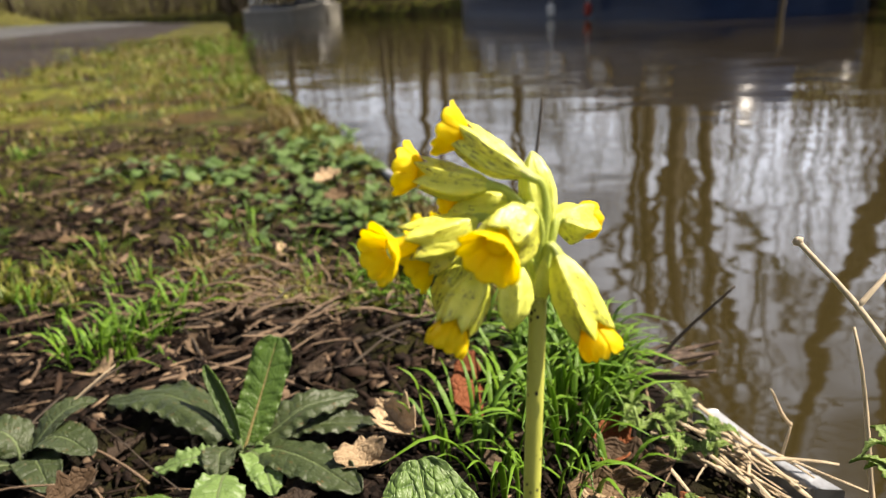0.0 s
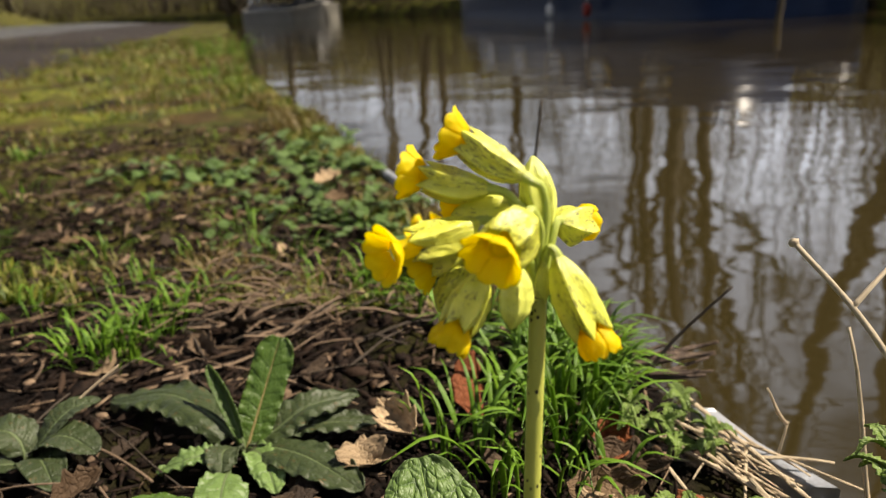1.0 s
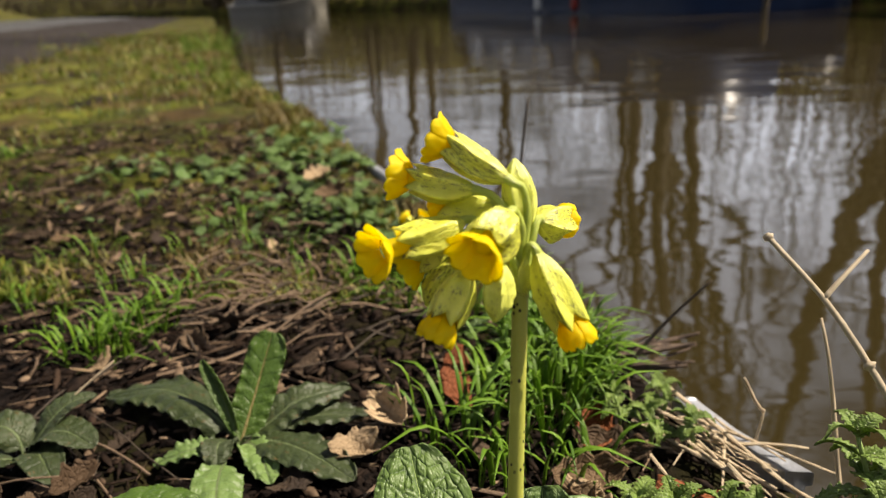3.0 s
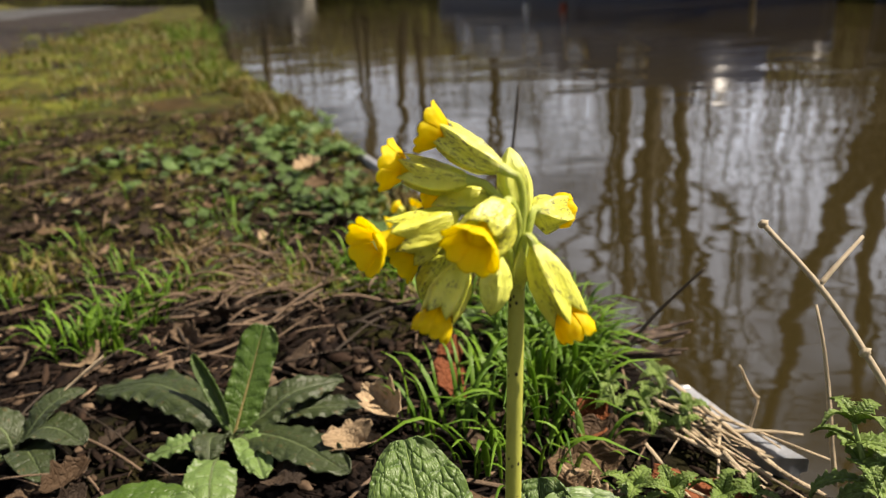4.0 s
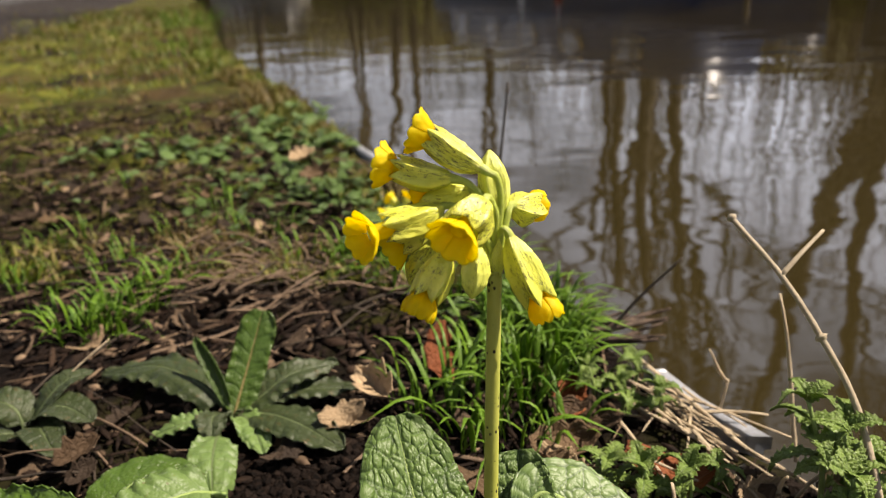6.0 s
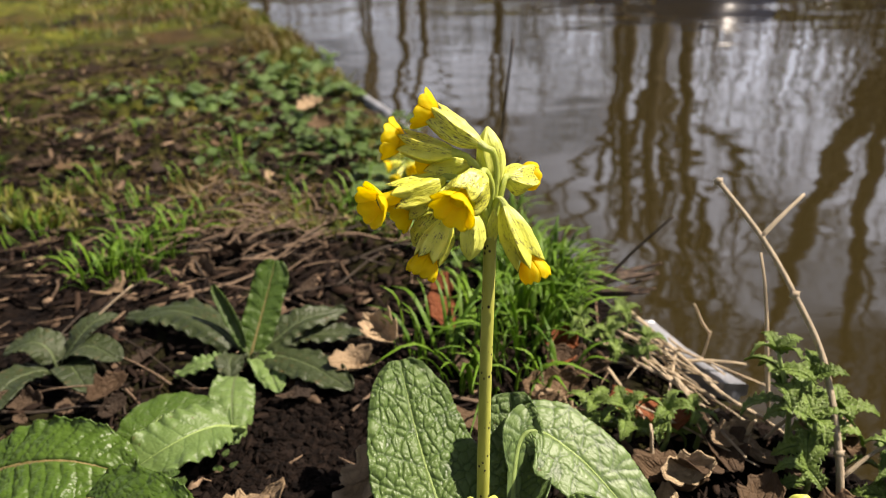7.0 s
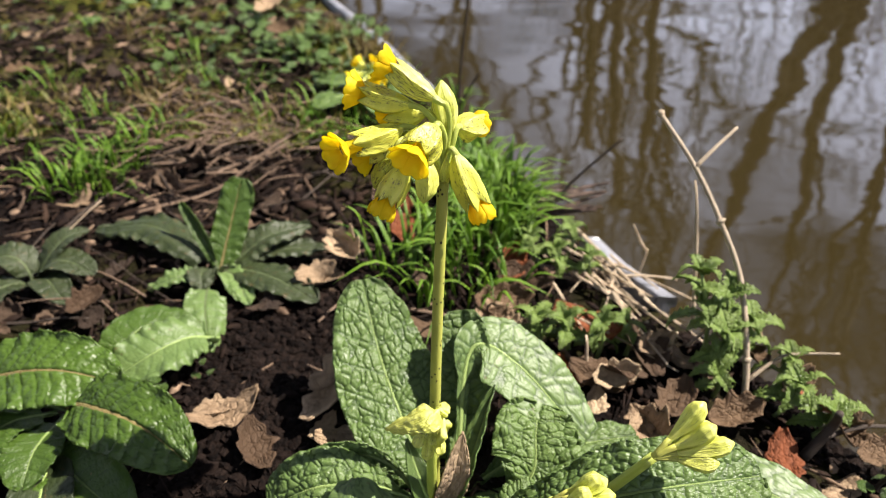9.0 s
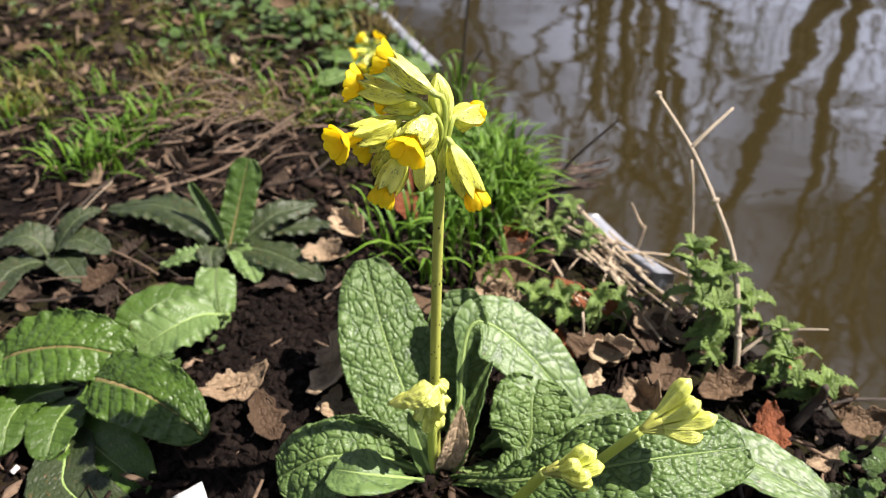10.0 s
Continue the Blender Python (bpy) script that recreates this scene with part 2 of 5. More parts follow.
def make_glass():
    m = Nodes("window_glass", 0.04, spec=0.6)
    m.colour(m.blend(m.noise(m.coords(), 3, 2), (0.010, 0.012, 0.015), (0.022, 0.025, 0.030)))
    return m.mat


SOIL, WATER = make_soil(), make_water()
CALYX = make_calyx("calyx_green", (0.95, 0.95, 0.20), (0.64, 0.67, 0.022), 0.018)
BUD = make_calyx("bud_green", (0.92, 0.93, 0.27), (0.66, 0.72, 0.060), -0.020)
PEDICEL = make_calyx("pedicel_green", (0.62, 0.70, 0.16), (0.46, 0.55, 0.065), -0.3)
PETAL, STEM = make_petal(), make_stem()
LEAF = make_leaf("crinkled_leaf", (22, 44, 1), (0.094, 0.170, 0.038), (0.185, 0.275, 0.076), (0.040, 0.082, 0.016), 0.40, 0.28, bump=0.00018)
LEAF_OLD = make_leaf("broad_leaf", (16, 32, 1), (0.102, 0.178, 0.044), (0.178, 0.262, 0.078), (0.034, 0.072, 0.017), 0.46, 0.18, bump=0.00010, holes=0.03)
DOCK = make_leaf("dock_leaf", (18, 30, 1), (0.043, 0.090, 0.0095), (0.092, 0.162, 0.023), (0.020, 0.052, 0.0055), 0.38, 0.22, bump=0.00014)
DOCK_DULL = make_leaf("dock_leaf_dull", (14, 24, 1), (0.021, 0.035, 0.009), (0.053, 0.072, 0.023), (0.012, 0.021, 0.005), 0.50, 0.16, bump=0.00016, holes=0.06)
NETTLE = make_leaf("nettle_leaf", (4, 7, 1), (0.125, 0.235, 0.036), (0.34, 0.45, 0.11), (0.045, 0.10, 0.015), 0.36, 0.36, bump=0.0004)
IVY = make_leaf("ground_leaf", (4, 5, 1), (0.0595, 0.1275, 0.02125), (0.17, 0.2635, 0.07225), (0.085, 0.153, 0.0255), 0.34, 0.25, bump=0.0008, veined=False)
RIB_PALE = make_fibre("midrib_pale", (0.30, 0.40, 0.13), (0.22, 0.32, 0.09), 0.45)
RIB_DULL = make_fibre("midrib_dull", (0.13, 0.17, 0.07), (0.09, 0.12, 0.05), 0.5)
RIB_RED = make_fibre("midrib_red", (0.29, 0.20, 0.085), (0.20, 0.20, 0.07), 0.45)
GRASS, TURF = make_grass(), make_turf()
DEAD = make_dead("dead_leaf", (0.060, 0.036, 0.020), (0.145, 0.092, 0.050), (0.46, 0.335, 0.205))
DEAD_DARK = make_dead("dark_leaf", (0.024, 0.016, 0.011), (0.055, 0.036, 0.023), (0.135, 0.090, 0.055))
DEAD_PALE = make_dead("pale_leaf", (0.27, 0.185, 0.110), (0.37, 0.270, 0.165), (0.55, 0.42, 0.26))
DEAD_RED = make_dead("russet_leaf", (0.17, 0.050, 0.018), (0.24, 0.075, 0.024), (0.30, 0.11, 0.04))
STRAW = make_fibre("straw", (0.24, 0.166, 0.108), (0.082, 0.051, 0.033))
PALE_STRAW = make_fibre("pale_straw", (0.62, 0.51, 0.36), (0.36, 0.27, 0.17))
TWIG = make_fibre("dry_stalk", (0.55, 0.47, 0.34), (0.28, 0.21, 0.14))
DARKTWIG = make_fibre("dark_twig", (0.07, 0.052, 0.036), (0.035, 0.026, 0.02))
CLOD, FLAKE = make_clod(), make_flake()
METAL = make_rough("edging_steel", [(0.3, (0.22, 0.23, 0.25)), (0.6, (0.46, 0.48, 0.52)), (0.8, (0.20, 0.15, 0.11))], 60, 0.42, 0.002, 0.5)
TARMAC = make_rough("towpath_stone", [(0.3, (0.030, 0.030, 0.031)), (0.7, (0.078, 0.078, 0.080))], 60, 0.9, 0.01)
EARTH = make_rough("bare_earth", [(0.3, (0.006, 0.0036, 0.0026)), (0.55, (0.017, 0.0105, 0.0075)), (0.75, (0.050, 0.032, 0.023))], 26, 0.95, 0.02)
BARK = make_rough("tree_bark", [(0.3, (0.045, 0.034, 0.022)), (0.7, (0.12, 0.095, 0.060))], 8, 0.9, 0.03)
CHIP = make_rough("white_chip", [(0.3, (0.62, 0.60, 0.56)), (0.7, (0.82, 0.81, 0.78))], 90, 0.6, 0.001)
ROT = make_rough("rotten_wood", [(0.3, (0.030, 0.020, 0.015)), (0.5, (0.085, 0.058, 0.044)), (0.7, (0.20, 0.145, 0.105))], 130, 0.9, 0.003)
GREY = make_rough("grey_boat_paint", [(0.3, (0.16, 0.15, 0.13)), (0.7, (0.24, 0.23, 0.20))], 4, 0.45, 0.002)
BLUE = make_rough("blue_boat_paint", [(0.3, (0.008, 0.022, 0.065)), (0.7, (0.014, 0.034, 0.09))], 4, 0.35, 0.002)
BLACK = make_rough("black_bitumen", [(0.3, (0.010, 0.010, 0.012)), (0.7, (0.024, 0.024, 0.026))], 6, 0.5, 0.004)
CREAM = make_rough("cream_boat_paint", [(0.3, (0.52, 0.49, 0.40)), (0.7, (0.64, 0.61, 0.52))], 3, 0.4, 0.002)
RED = make_rough("red_rubber", [(0.3, (0.20, 0.020, 0.014)), (0.7, (0.30, 0.03, 0.02))], 12, 0.5, 0.002)
WHITE = make_rough("white_rubber", [(0.3, (0.55, 0.55, 0.55)), (0.7, (0.72, 0.72, 0.72))], 12, 0.5, 0.002)
GLASS = make_glass()
BRASS = make_rough("brass", [(0.3, (0.45, 0.30, 0.10)), (0.7, (0.60, 0.44, 0.18))], 20, 0.3, 0.001, 0.9)

# ---- mesh helpers ----


class Geo:
    """Collects points, faces and a UV per point for one mesh."""

    def __init__(self):
        self.v, self.f, self.uv = [], [], []

    def put(self, verts, faces, uvs=None):
        k = len(self.v)
        self.v += [tuple(p) for p in verts]
        self.f += [tuple(i + k for i in f) for f in faces]
        self.uv += [tuple(u) for u in uvs] if uvs is not None else [(0.5, 0.5)] * len(verts)
        return self

    def mesh(self, name, material):
        me = bpy.data.meshes.new(name)
        me.from_pydata(self.v, [], self.f)
        layer = me.uv_layers.new(name="UVMap")
        loops = np.empty(len(me.loops), dtype=np.int32)
        me.loops.foreach_get("vertex_index", loops)
        layer.data.foreach_set("uv", np.asarray(self.uv, dtype=np.float32)[loops].ravel())
        me.polygons.foreach_set("use_smooth", [True] * len(me.polygons))
        me.materials.append(material)
        return me


def thing(name, at, label, category, group="", kind=""):
    ob = new(name)
    ob.empty_display_size = 0.01
    ob.location = at
    return tagged(ob, label, category, group, kind)


def part(name, geo, material, parent=None, label="", kind=""):
    ob = new(name, geo.mesh(name, material) if isinstance(geo, Geo) else geo)
    if parent is not None:
        ob.parent = parent
    return tagged(ob, label, kind=kind)


def V3(p):
    return np.array(p, dtype=float)


def unit(a):
    return a / max(np.linalg.norm(a), 1e-12)


def spline(points, n):
    """n places along a smooth curve through the points."""
    P = [V3(p) for p in points]
    if len(P) == 2:
        return [P[0] + (P[1] - P[0]) * k / (n - 1) for k in range(n)]
    P = [2 * P[0] - P[1]] + P + [2 * P[-1] - P[-2]]
    out, m = [], len(P) - 3
    for k in range(n):
        s = k / (n - 1) * m
        i = min(int(s), m - 1)
        t = s - i
        a, b, c, d = P[i : i + 4]
        out.append(0.5 * (2 * b + (c - a) * t + (2 * a - 5 * b + 4 * c - d) * t**2 + (3 * b - 3 * c + d - a) * t**3))
    return out


def tube(geo, points, radii, n=8, steps=None, knobs=0.0):
    """A round, tapering rod through the points."""
    C = spline(points, steps or len(points))
    m = len(C)
    if isinstance(radii, (int, float)):
        radii = [radii] * 2
    R = np.interp(np.linspace(0, 1, m), np.linspace(0, 1, len(radii)), radii)
    side = None
    V, UV, F = [], [], []
    for k in range(m):
        d = unit(C[min(k + 1, m - 1)] - C[max(k - 1, 0)])
        if side is None:
            side = unit(np.cross(d, (0.3, 0.2, 0.93) if abs(d[2]) < 0.9 else (1, 0.1, 0)))
        side = unit(side - d * (side @ d))
        up = np.cross(d, side)
        for j in range(n + 1):
            a = 2 * math.pi * j / n
            r = R[k] * (1 + knobs * math.sin(3 * a + k * 1.7))
            V.append(C[k] + (side * math.cos(a) + up * math.sin(a)) * r)
            UV.append((j / n, k / (m - 1)))
    for k in range(m - 1):
        for j in range(n):
            a = k * (n + 1) + j
            F.append((a, a + 1, a + n + 2, a + n + 1))
    F.append(tuple(range(n - 1, -1, -1)))
    F.append(tuple((m - 1) * (n + 1) + j for j in range(n)))
    return geo.put(V, F, UV)


def sheet(geo, P, thick, uv=None):
    """A thin solid skin over the grid of points P (rows, columns, 3)."""
    a, b = P.shape[:2]
    dv, du = np.gradient(P, axis=0), np.gradient(P, axis=1)
    nrm = np.cross(du, dv)
    nrm /= np.maximum(np.linalg.norm(nrm, axis=2, keepdims=True), 1e-12)
    top, low = (P + nrm * thick / 2).reshape(-1, 3), (P - nrm * thick / 2).reshape(-1, 3)
    if uv is None:
        uv = [(j / (b - 1), i / (a - 1)) for i in range(a) for j in range(b)]
    k, F = a * b, []
    for i in range(a - 1):
        for j in range(b - 1):
            q = (i * b + j, i * b + j + 1, (i + 1) * b + j + 1, (i + 1) * b + j)
            F.append(q)
            F.append(tuple(x + k for x in reversed(q)))
    ring = [j for j in range(b)] + [i * b + b - 1 for i in range(1, a)] + [(a - 1) * b + j for j in range(b - 2, -1, -1)] + [i * b for i in range(a - 2, 0, -1)]
    for x, y in zip(ring, ring[1:] + ring[:1]):
        F.append((y, x, x + k, y + k))
    return geo.put(np.concatenate([top, low]), F, list(uv) * 2)


def rough(x, y, z=0.0):
    return noise.noise(Vector((x, y, z)))


# ---- ground, water, edging ----
EDGE_Y = [-40, -5, -0.5, 0.1416, 0.1841, 0.2382, 0.2646, 0.5095, 0.6808, 0.82, 1.14, 1.90, 2.62, 18, 24, 30, 40, 60, 400]
EDGE_X = [28, 3.9, 0.665, 0.2049, 0.173, 0.1364, 0.1157, -0.0096, -0.0998, -0.183, -0.346, -0.795, -1.124, -8.3, -12.5, -19.5, -36, -80, -900]
WATER_Z = -0.150


def edge_x(y):
    return float(np.interp(y, EDGE_Y, EDGE_X))


def land(x, y):
    """Height of the bank, away from the edge."""
    z = 0.007 * rough(x * 11, y * 11) + 0.0042 * rough(x * 34, y * 34, 3) + 0.0024 * rough(x * 95, y * 95, 7)
    off = edge_x(y) - x
    z += 0.05 * min(max(off - 0.9, 0), 3.0) + 0.30 * min(max(off - 5.0, 0), 9.0)
    if off < 0.05:
        z -= 0.006 * (0.05 - max(off, 0)) / 0.05
    return z


FAR = 8.6


def surface(x, y):
    off = x - edge_x(y)
    if off <= 0:
        return land(x, y)
    if off < FAR:
        return -0.75 + 0.1 * rough(x, y)
    rise = min((off - FAR) / 0.5, 1.0)
    return -0.75 + rise * 1.05 + 0.03 * rough(x * 2, y * 2) + 0.16 * min(max(off - FAR - 1.5, 0), 30)


def stretch(near, lo, hi, step, grow):
    out = list(np.arange(near[0], near[1] + 1e-9, step))
    d = step
    while out[-1] < hi:
        d *= grow
        out.append(out[-1] + d)
    d = step
    while out[0] > lo:
        d *= grow
        out.insert(0, out[0] - d)
    return out


def build_ground():
    ys = stretch((0.03, 0.62), -40, 380, 0.0055, 1.10)
    left = [v for v in stretch((-0.42, -0.006), -90, -0.006, 0.0055, 1.11) if v < -0.003]
    offs = left + [0.0, 0.004] + [0.6, 2.0, 5.0, 8.0, FAR - 0.02, FAR + 0.05, FAR + 0.2, FAR + 0.5, 9.6, 10.4, 11.5, 13, 15, 18, 22, 28, 36, 48, 70, 110, 180]
    g = Geo()
    verts, faces = [], []
    for y in ys:
        e = edge_x(y)
        for o in offs:
            x = e + o
            z = land(x, y) if o <= 0 else (surface(x, y))
            verts.append((x, y, z))
    n = len(offs)
    for i in range(len(ys) - 1):
        for j in range(n - 1):
            a = i * n + j
            faces.append((a, a + 1, a + n + 1, a + n))
    g.put(verts, faces)
    return part("ground", g, SOIL)


tagged(build_ground(), "dark crumbly soil of a canal bank with moss and turf further off", "ground", kind="structure")

g = Geo().put([(-250, -60, WATER_Z), (300, -60, WATER_Z), (300, 420, WATER_Z), (-250, 420, WATER_Z)], [(0, 1, 2, 3)])
tagged(part("water", g, WATER), "still brown canal water mirroring bare trees and sky", "water", kind="structure")


def edging(y0, y1, top):
    """A run of the bank's steel sheet edging, with a turned-over lip."""
    g = Geo()
    ys = [y for y in sorted(set(EDGE_Y + list(np.linspace(y0, y1, 14)))) if y0 <= y <= y1]
    rows = []
    for y in ys:
        x = edge_x(y)
        w = 0.0016 * rough(y * 9, 4)
        prof = [(-0.0010, -0.03), (-0.0010, top - 0.0006), (0.0, top), (0.0082, top), (0.0090, top - 0.0007), (0.0090, top - 0.006), (0.0065, top - 0.0065), (0.0065, -0.7)]
        rows.append([(x + a + w, y, z) for a, z in prof])
    P = np.array(rows)
    n = P.shape[1]
    F = [(i * n + j, i * n + j + 1, (i + 1) * n + j + 1, (i + 1) * n + j) for i in range(len(ys) - 1) for j in range(n - 1)]
    F += [tuple(range(n)), tuple((len(ys) - 1) * n + j for j in range(n - 1, -1, -1))]
    g.put(P.reshape(-1, 3), F)
    ob = part("canal_edging", g, METAL)
    return tagged(ob, "grey steel sheet edging along the canal bank", "edging", kind="structure")


edging(0.2385, 0.288, 0.002)
edging(0.290, 0.485, -0.030)
edging(0.487, 0.78, 0.002)
edging(0.79, 30.0, -0.035)
edging(-6.0, 0.205, -0.013)

# towpath and the bare soil beside it
def strip(name, offs, lift, wander, material, label, category):
    """A band that follows the bank, its edges wandering a little."""
    g = Geo()
    ys = stretch((0.5, 9.0), -20, 70, 0.22, 1.12)
    n = len(offs)
    verts = []
    for y in ys:
        e = edge_x(y)
        for j, o in enumerate(offs):
            o += wander * rough(y * 1.3, o * 2) + 0.6 * wander * rough(y * 4.0, o, 3)
            verts.append((e + o, y, land(e + o, y) + (lift if 0 < j < n - 1 else -0.02)))
    g.put(verts, [(i * n + j, i * n + j + 1, i * n + j + n + 1, i * n + j + n) for i in range(len(ys) - 1) for j in range(n - 1)])
    return tagged(part(name, g, material), label, category, kind="structure")


strip("towpath", (-4.4, -4.3, -3.8, -3.2, -2.7, -2.2, -2.1), 0.022, 0.05, TARMAC, "grey stone-dust towpath beside the grass bank", "path")
strip("soil_verge", (-2.35, -2.2, -1.9, -1.6, -1.3, -1.05, -0.90, -0.80), 0.016, 0.12, EARTH, "strip of bare dark earth between towpath and turf", "soil")

# ---- far bank: trees, boats ----
def grow(geo, twigs, base, direction, length, radius, depth, r):
    """A limb and, out of it, smaller limbs."""
    pts, d, p = [V3(base)], unit(V3(direction)), V3(base)
    for _ in range(4):
        d = unit(d + V3((r.uniform(-1, 1), r.uniform(-1, 1), r.uniform(-0.5, 0.9))) * 0.16)
        p = p + d * length / 4
        pts.append(p)
    tube(geo if depth > 1 else twigs, pts, [radius, radius * 0.55], 7 if depth > 2 else 4 if depth > 0 else 3)
    if depth == 0:
        return
    kids = r.randint(3, 4) if depth > 1 else r.randint(4, 6)
    for k in range(kids):
        at = r.uniform(0.35, 1.0) if k else 1.0
        i = min(int(at * 4), 3)
        q = pts[i] + (pts[i + 1] - pts[i]) * (at * 4 - i)
        turn = unit(V3((r.uniform(-1, 1), r.uniform(-1, 1), r.uniform(-0.15, 0.9))))
        nd = unit(d * r.uniform(0.7, 1.1) + turn * r.uniform(0.5, 0.9))
        grow(geo, twigs, q, nd, length * r.uniform(0.5, 0.72), radius * r.uniform(0.44, 0.62), depth - 1, r)


def bare_tree(seed, height, girth, lean, stems=1):
    r = random.Random(seed)
    t = thing("bare_tree", (0, 0, 0), "tall bare tree with dark brown bark on the far bank", "tree", "trees on the far bank")
    trunk, twigs = Geo(), Geo()
    for k in range(stems):
        off = V3((0.45 * k, 0.12 * k, 0))
        d = unit(V3((lean + 0.16 * k, 0.05, 1)))
        grow(trunk, twigs, off, d, height * 0.55, girth * (1 - 0.2 * k), 4, r)
    tr = part("trunk", trunk, BARK, t)
    part("twig_crown", twigs, BARK, t, kind="stuff")
    return t


def ashore(y, off):
    x = edge_x(y) + off
    return (x, y, surface(x, y) - 0.05)


kinds = [bare_tree(3, 13, 0.33, -0.10, 2), bare_tree(8, 15, 0.20, 0.05), bare_tree(21, 11, 0.13, 0.12)]
spots = [(33, 10.0, 0, 200), (17.5, 10.9, 1, 40), (8.8, 12.2, 2, 80), (22.0, 10.2, 2, 10), (27.0, 11.5, 1, 150),
         (38, 11.6, 1, 300), (16.5, 11.0, 1, 310), (19.2, 11.4, 2, 230), (40, 13.0, 2, 130), (12.4, 17.0, 1, 20), (29, 12.0, 2, 90), (31, 10.0, 1, 77), (30, 15.0, 1, 190), (25, 18, 0, 260), (-14.0, 11.0, 1, 30), (34, 10.5, 0, 120), (36, 12.5, 2, 20), (27.5, 10, 2, 310), (24, 11.5, 2, 160), (14.8, 9.7, 1, 15), (10.0, 10.5, 2, 250)]
for k, (y, off, kind, turn) in enumerate(spots):
    x0, y0, z0 = ashore(y, off)
    m = pose(x0, y0, z0, 0, 0, turn)
    if k in (0, 1, 2):
        kinds[(0, 1, 2)[k]].matrix_basis = m
    else:
        copy_thing(kinds[kind], m)


def forked_tree(x, y):
    """The tree opposite, whose trunk parts low into two leaning stems."""
    r = random.Random(14)
    t = thing("forked_tree", (x, y, surface(x, y) - 0.05), "bare forked tree with dark trunk on the far bank", "tree", "trees on the far bank")
    trunk, twigs = Geo(), Geo()
    for pts, radii in (([(0, 0, 0), (-0.05, 0.02, 1.0), (-0.22, 0.09, 1.9), (-0.62, 0.28, 3.4), (-0.85, 0.38, 5.0), (-1.02, 0.44, 7.2), (-1.35, 0.6, 9.6)], [0.30, 0.25, 0.24, 0.20, 0.17, 0.12, 0.06]),
                       ([(-0.08, 0.03, 1.2), (-0.02, 0.02, 2.2), (-0.08, 0.03, 3.3), (-0.02, 0.0, 5.4), (0.20, -0.05, 7.4), (0.25, 0.0, 9.2)], [0.19, 0.16, 0.15, 0.12, 0.09, 0.04])):
        tube(trunk, pts, radii, 12, 30, 0.06)
        for _ in range(9):
            i = r.randint(2, len(pts) - 2)
            q = V3(pts[i]) + (V3(pts[i + 1]) - V3(pts[i])) * r.random()
            grow(trunk, twigs, q, (r.uniform(-1, 1), r.uniform(-1, 1), r.uniform(0.1, 0.8)), r.uniform(1.2, 2.6), r.uniform(0.03, 0.06), 2, r)
    part("trunk", trunk, BARK, t)
    part("twig_crown", twigs, BARK, t, kind="stuff")
    return t


forked_tree(6.05, 12.08)
# trees down the near side of the canal, far along
for y, off, kind in ((14, -7.5, 1), (21, -6.5, 2), (17, -11, 0), (26, -8, 1), (30, -6.5, 2), (10, -10, 2), (24, -13, 1), (36, -8, 0)):
    x0, y0, z0 = ashore(y, off)
    copy_thing(kinds[kind], pose(x0, y0, z0, 0, 0, y * 7))


def thicket():
    """Bramble and sapling scrub along the far bank, too dense to count."""
    r, g = random.Random(5), Geo()
    for _ in range(4200):
        y = -6 + 52 * r.random()
        off = FAR + 0.6 + 10.0 * r.random() ** 1.5 if r.random() < 0.75 else -5.5 - 9 * r.random()
        x = edge_x(y) + off
        p = V3((x, y, surface(x, y) - 0.02))
        h = r.uniform(0.5, 2.3) * (1.0 if off < 12 else 1.6)
        d = V3((r.uniform(-0.5, 0.5), r.uniform(-0.5, 0.5), 1))
        tube(g, [p, p + d * h * 0.5, p + d * h + V3((r.uniform(-0.4, 0.4), r.uniform(-0.4, 0.4), -0.1))], [0.022, 0.005], 3, 4)
    # tall whips among the scrub
    for _ in range(520):
        y = 4 + 40 * r.random()
        x = edge_x(y) + FAR + 0.8 + 7.0 * r.random()
        p = V3((x, y, surface(x, y) - 0.02))
        h = r.uniform(2.2, 6.5)
        d = V3((r.uniform(-0.22, 0.22), r.uniform(-0.22, 0.22), 1))
        tube(g, [p, p + d * h * 0.5, p + d * h + V3((r.uniform(-0.6, 0.6), r.uniform(-0.6, 0.6), 0))], [0.024, 0.014, 0.005], 3, 5)
        for k in range(3):
            q = p + d * h * r.uniform(0.3, 0.9)
            tube(g, [q, q + V3((r.uniform(-0.7, 0.7), r.uniform(-0.7, 0.7), r.uniform(0.4, 1.2)))], [0.012, 0.004], 3)
    return tagged(part("scrub", g, BARK), "brown leafless scrub along the far bank", "scrub", kind="stuff")


thicket()


